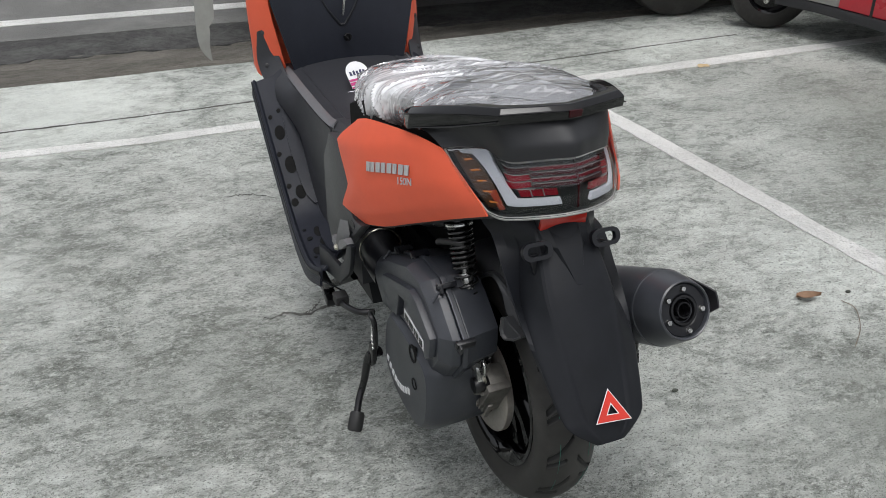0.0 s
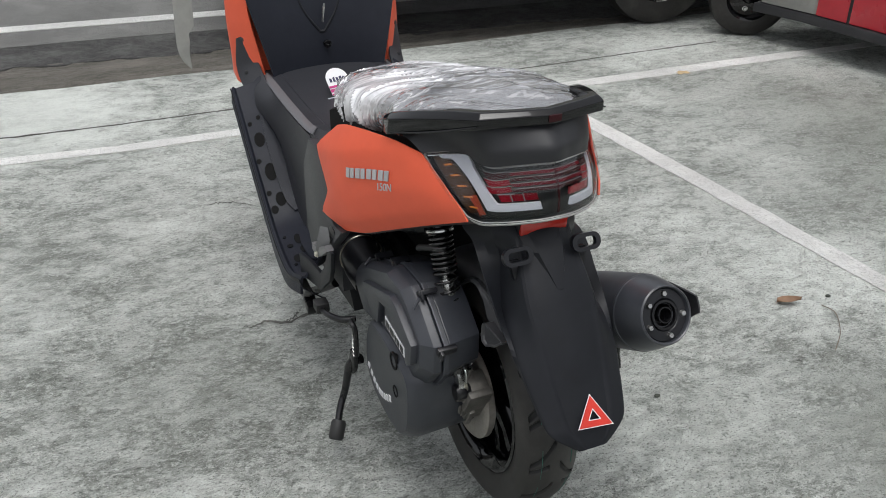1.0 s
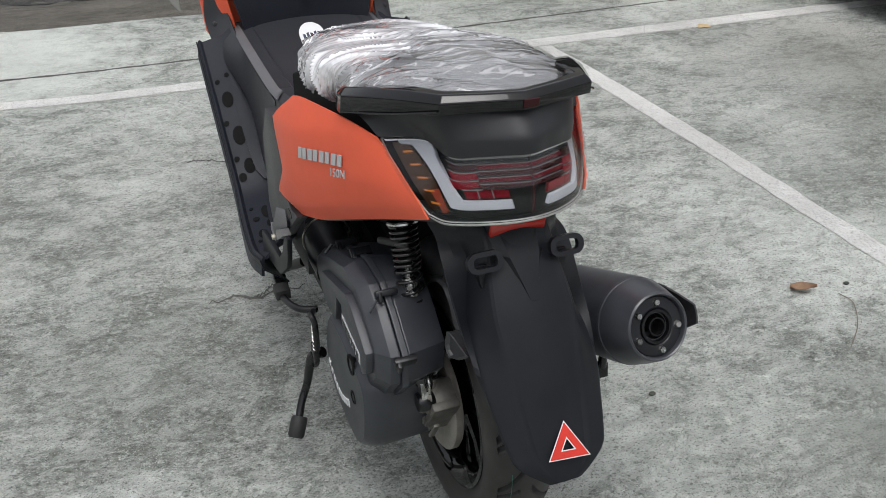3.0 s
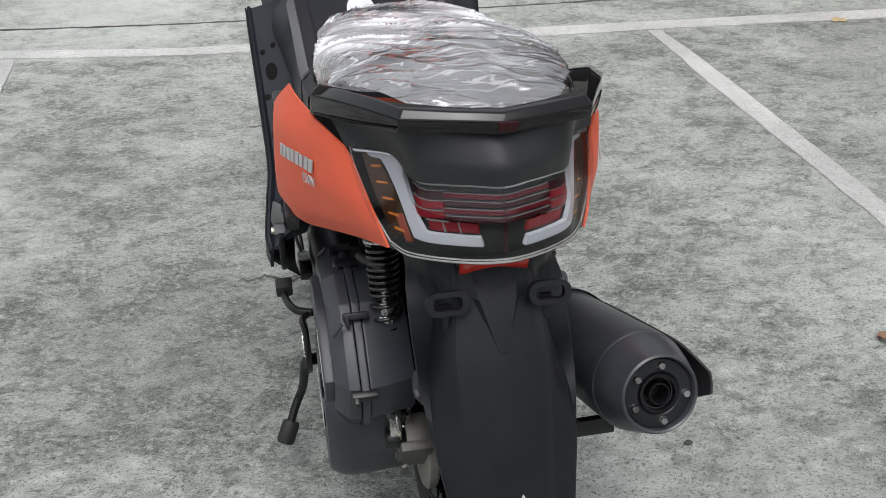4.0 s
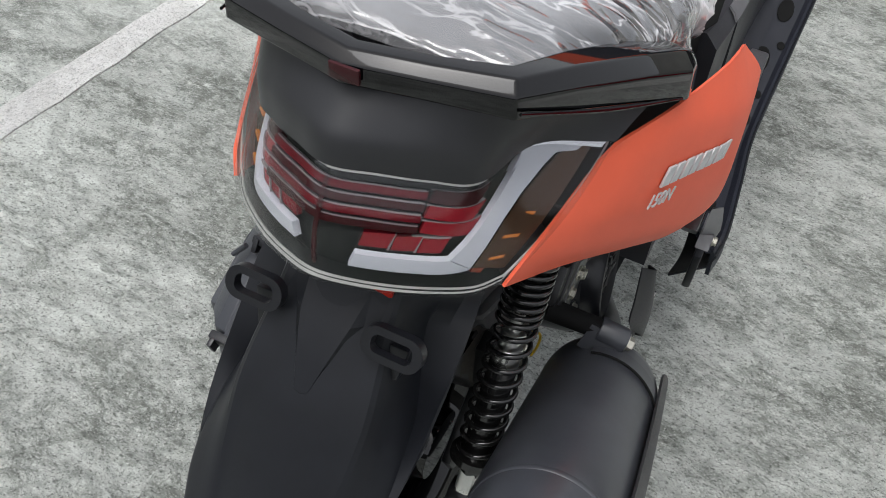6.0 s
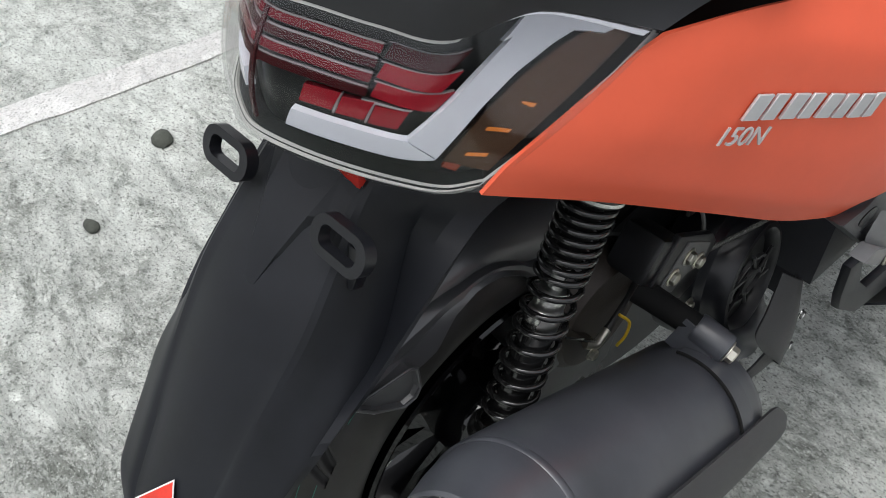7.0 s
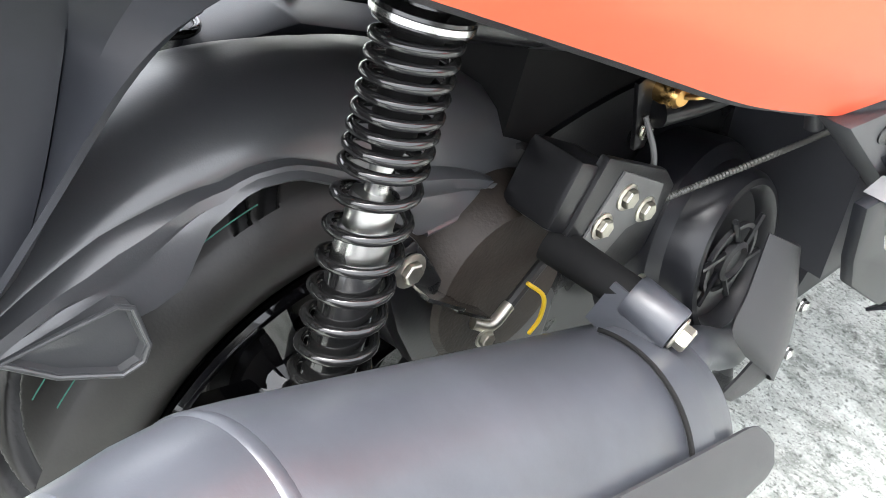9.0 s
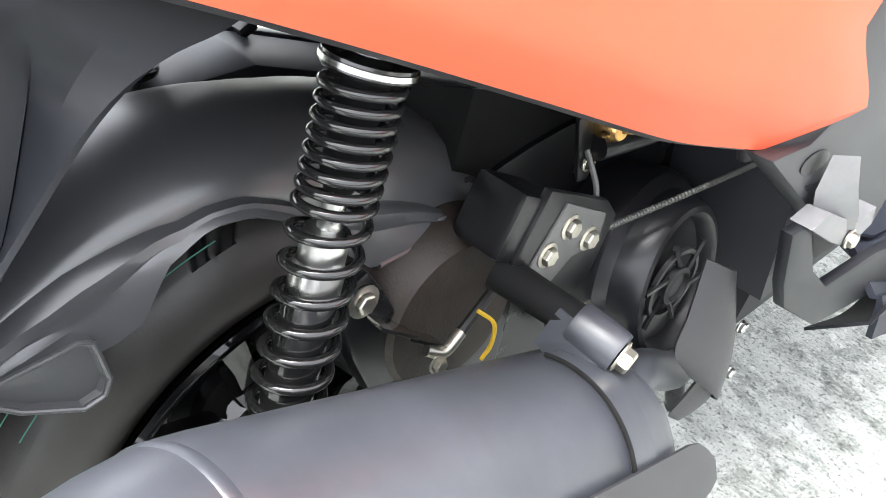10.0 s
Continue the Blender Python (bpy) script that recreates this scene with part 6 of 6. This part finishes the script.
part("tag_strip", prism([(-0.045, -0.02), (0.02, -0.02), (0.02, -0.005), (-0.045, -0.005)], (-0.022, 0.80, 0.606), (0.98, 0.1, 0.05), (-0.12, 0.72, 0.68), 0.001), GUIDE, tag)

# ---- stands ----
stand = part("side_stand", tube([(-0.16, 0.50, 0.24), (-0.20, 0.60, 0.165), (-0.205, 0.64, 0.14)], [0.012, 0.011, 0.012], 12), FRAME_BLACK, scooter, "black folded side stand")
part("stand_loop", tube([(-0.20, 0.60, 0.15), (-0.215, 0.67, 0.175), (-0.205, 0.73, 0.15), (-0.20, 0.64, 0.12)], 0.004, 8), FRAME_BLACK, stand)
part("stand_foot", block((-0.20, 0.61, 0.125), (0.03, 0.05, 0.03), 0.006, (20, 0, 0)), FRAME_BLACK, stand)
part("main_stand", join(tube([(-0.08, 0.40, 0.22), (-0.085, 0.43, 0.10), (-0.09, 0.45, 0.012)], 0.012, 12), tube([(0.08, 0.40, 0.22), (0.085, 0.43, 0.10), (0.09, 0.45, 0.012)], 0.012, 12), tube([(-0.085, 0.43, 0.11), (0.085, 0.43, 0.11)], 0.010, 12)), FRAME_BLACK, scooter, "black tubular main stand on the ground")
part("belly_pan", loft([[(-w, y, z), (w, y, z), (w * 1.1, y, z + 0.10), (-w * 1.1, y, z + 0.10)] for y, w, z in ((0.42, 0.14, 0.20), (0.75, 0.15, 0.20), (0.98, 0.13, 0.36), (1.1, 0.12, 0.5))]), BLACK_PLASTIC, scooter)
part("front_wheel", turned([(0.0001, -0.05), (0.05, -0.05), (0.14, -0.02), (0.165, -0.045), (0.205, -0.056), (0.235, -0.045), (0.252, -0.02), (0.256, 0), (0.252, 0.02), (0.235, 0.045), (0.205, 0.056), (0.165, 0.045), (0.14, 0.02), (0.05, 0.05), (0.0001, 0.05)], (0, 1.34, 0.256), X, 64), RUBBER, scooter, "black front wheel under the fairing")

# ---- things on the ground ----
LEAF = material("dry_brown_leaf", (0.22, 0.13, 0.075), 0.7, grain=0.3, scale=80, bump=0.3)
STONE = material("dark_moss_stone", (0.05, 0.055, 0.045), 0.9, grain=0.4, scale=90, bump=0.5, bump_scale=200)


def leaf(x, y, length, turn, label):
    bm = bmesh.new()
    rows = []
    for i in range(9):
        t = i / 8
        w = 0.32 * length * math.sin(math.pi * min(1, 0.05 + 0.95 * t)) ** 0.8 * (1 - 0.3 * t)
        rows.append([bm.verts.new((length * (t - 0.5), w * u, 0.003 + 0.010 * abs(u) + 0.012 * t * t)) for u in (-1, -0.5, 0, 0.5, 1)])
    for a, b in zip(rows, rows[1:]):
        for j in range(4):
            bm.faces.new((a[j], a[j + 1], b[j + 1], b[j]))
    bmesh.ops.transform(bm, matrix=pose(x, y, 0.001, 0, 0, turn), verts=bm.verts)
    return tagged(finish("leaf", bm, LEAF), label, "leaf")


leaf(1.089, 0.257, 0.065, -30, "dry brown curled leaf lying on the concrete")


def pebble(x, y, r):
    bm = bmesh.new()
    bmesh.ops.create_icosphere(bm, subdivisions=2, radius=r)
    for v in bm.verts:
        k = 1 + 0.5 * noise.noise(v.co * 40 + Vector((x, y, 0)) * 9)
        v.co = Vector((v.co.x * k * 1.3, v.co.y * k, max(-r * 0.3, v.co.z * k * 0.5)))
        v.co += Vector((x, y, r * 0.3 + 0.001))
    return tagged(finish("pebble", bm, STONE), "small dark crumb of moss or stone on the concrete", "stone", "crumbs on the concrete")


for x, y, r in ((-0.946, 0.093, 0.019), (0.50, 0.06, 0.007), (-0.815, -0.124, 0.014), (1.22, 0.24, 0.006)):
    pebble(x, y, r)


ORANGE_STAIN = material("orange_spilt_paint", (0.56, 0.43, 0.25), 0.85, grain=0.3, scale=60)


def stain(x, y, r):
    bm = bmesh.new()
    ring = [bm.verts.new((x + r * (1 + 0.7 * noise.noise(Vector((2 * math.cos(a), 2 * math.sin(a), 3.3)))) * math.cos(a) * 1.6, y + r * (1 + 0.7 * noise.noise(Vector((2 * math.cos(a), 2 * math.sin(a), 3.3)))) * math.sin(a), 0.0052)) for a in (2 * math.pi * i / 26 for i in range(26))]
    bm.faces.new(ring)
    return tagged(finish("paint_stain", bm, ORANGE_STAIN, smooth=False), "small faded orange stain on the white line", "stain", kind="structure")


stain(2.094, 2.092, 0.024)

CRACK = material("dirty_crack", (0.12, 0.12, 0.11), 0.95, grain=0.4, scale=60, specular=0.1)


def crack(line, width):
    """A ragged thin crack that lies in the concrete's top."""
    pts = curve([(x, y, 0) for x, y in line], 26)
    bm = bmesh.new()
    rows = []
    for i, p in enumerate(pts):
        w = width * (0.25 + abs(math.sin(math.pi * i / 25))) * random.uniform(0.4, 1.3)
        off = Vector((0, random.uniform(-1, 1) * width, 0))
        rows.append([bm.verts.new(p + off + Vector((0, k * w, 0.0018))) for k in (-0.5, 0.5)])
    for a, b in zip(rows, rows[1:]):
        bm.faces.new((a[0], b[0], b[1], a[1]))
    return tagged(finish("crack", bm, CRACK, smooth=False), "thin dark ragged crack in the grey concrete", "crack", kind="structure")


crack(((-0.363, 0.749), (-0.295, 0.765), (-0.248, 0.731), (-0.172, 0.741), (-0.113, 0.742)), 0.010)
crack(((-0.248, 0.731), (-0.217, 0.753), (-0.181, 0.793)), 0.008)
crack(((-0.32, 1.553), (-0.239, 1.549), (-0.172, 1.50)), 0.009)
TWIG = material("dry_twig", (0.20, 0.17, 0.13), 0.8, grain=0.3)
tagged(finish("twig", tube([(1.168, 0.212, 0.003), (1.172, 0.165, 0.004), (1.116, 0.09, 0.003), (1.04, 0.03, 0.003)], 0.0012, 6), TWIG), "thin dry curved twig lying on the concrete", "twig")

# ---- parked vehicles at the roadside ----
RED = material("red_vehicle_paint", (0.55, 0.012, 0.03), 0.3, grain=0.06, spread=0.05, coat=0.3)
UNDER = material("dark_underbody", (0.02, 0.02, 0.02), 0.8, grain=0.3)
GREY_FLAP = material("dusty_grey_plastic", (0.30, 0.30, 0.28), 0.6, grain=0.15, scale=20, dust=0.2)


def road_wheel(parent, centre, axis, radius, width, rim_mat, name="wheel"):
    w = part(name, turned([(radius * 0.60, -width / 2), (radius * 0.85, -width / 2 - 0.004), (radius * 0.97, -width * 0.42), (radius, -width * 0.2), (radius, width * 0.2), (radius * 0.97, width * 0.42), (radius * 0.85, width / 2 + 0.004), (radius * 0.60, width / 2)], centre, axis, 48), RUBBER, parent)
    part("rim", turned([(radius * 0.62, -width * 0.48), (radius * 0.55, -width * 0.40), (radius * 0.50, -width * 0.15), (radius * 0.2, -width * 0.2), (radius * 0.16, -width * 0.35), (0.0001, -width * 0.35)], centre, axis, 36), rim_mat, w)
    for k in range(5):
        a = radians(72 * k)
        ax = Vector(axis).normalized()
        u = ax.orthogonal().normalized()
        v = ax.cross(u)
        part("wheel_bolt", hexbolt(Vector(centre) - ax * width * 0.2 + radius * 0.33 * (math.cos(a) * u + math.sin(a) * v), -ax, 0.010, 0.012), STEEL, w)
    return w


tri = tagged(new("tricycle"), "parked red three-wheeled vehicle with a black running board", "tricycle")
road_wheel(tri, (2.842, 2.539, 0.215), (0.5, 0.86, 0), 0.215, 0.11, GLOSS_BLACK)
side_line = [(2.80, 2.45), (2.872, 2.19), (2.91, 1.78), (2.96, 1.25)]
deep = [(3.75, 1.4), (3.7, 2.5)]


def deck(name, line, inset, z0, z1, mat, label=""):
    pts = [(x + inset, y) for x, y in line] + deep
    bm = loft([[(x, y, z) for x, y in pts] for z in (z0, z1)])
    bmesh.ops.recalc_face_normals(bm, faces=bm.faces)
    return part(name, bevelled(bm, 0.008), mat, tri, label)


deck("running_board", side_line, 0.0, 0.15, 0.20, GREY_PLASTIC, "black running board")
deck("side_panel", [(2.81, 2.42), (2.877, 2.105)], 0.012, 0.203, 0.9, GREY_FLAP, "grey metal side panel")
deck("body", [(2.877, 2.09), (2.915, 1.78), (2.96, 1.25)], 0.010, 0.203, 0.9, RED, "glossy red body side")
part("body_post", tube([(2.918, 1.90, 0.2), (2.918, 1.90, 0.85)], 0.012, 10), UNDER, tri)
truck = tagged(new("truck"), "parked grey truck with dark wheels at the roadside", "truck")
road_wheel(truck, (2.53, 3.00, 0.33), (0.17, 0.98, 0), 0.33, 0.22, STEEL)
road_wheel(truck, (0.75, 3.95, 0.33), (0.17, 0.98, 0), 0.33, 0.22, STEEL)
part("underbody", block((2.0, 3.64, 0.52), (3.6, 1.5, 0.45), 0.03, (0, 0, -10)), UNDER, truck)
part("body", block((2.0, 3.62, 1.25), (3.6, 1.6, 1.0), 0.05, (0, 0, -10)), GREY_FLAP, truck)
flap_rows = []
for k in range(17):
    t = k / 16
    z = 0.60 - 0.515 * t
    left = float(np.interp(z, [0.085, 0.12, 0.16, 0.21, 0.6], [-0.140, -0.168, -0.185, -0.188, -0.168]))
    right = float(np.interp(z, [0.085, 0.16, 0.235, 0.255, 0.28, 0.6], [-0.132, -0.136, -0.122, -0.130, -0.098, -0.085]))
    flap_rows.append([(left + (right - left) * u, 2.86 + 0.02 * (u - 0.5) ** 2, z) for u in (0, 0.25, 0.5, 0.75, 1)])
part("mud_flap", shell(flap_rows, 0.006), GREY_FLAP, truck, "dusty grey hanging mud flap")
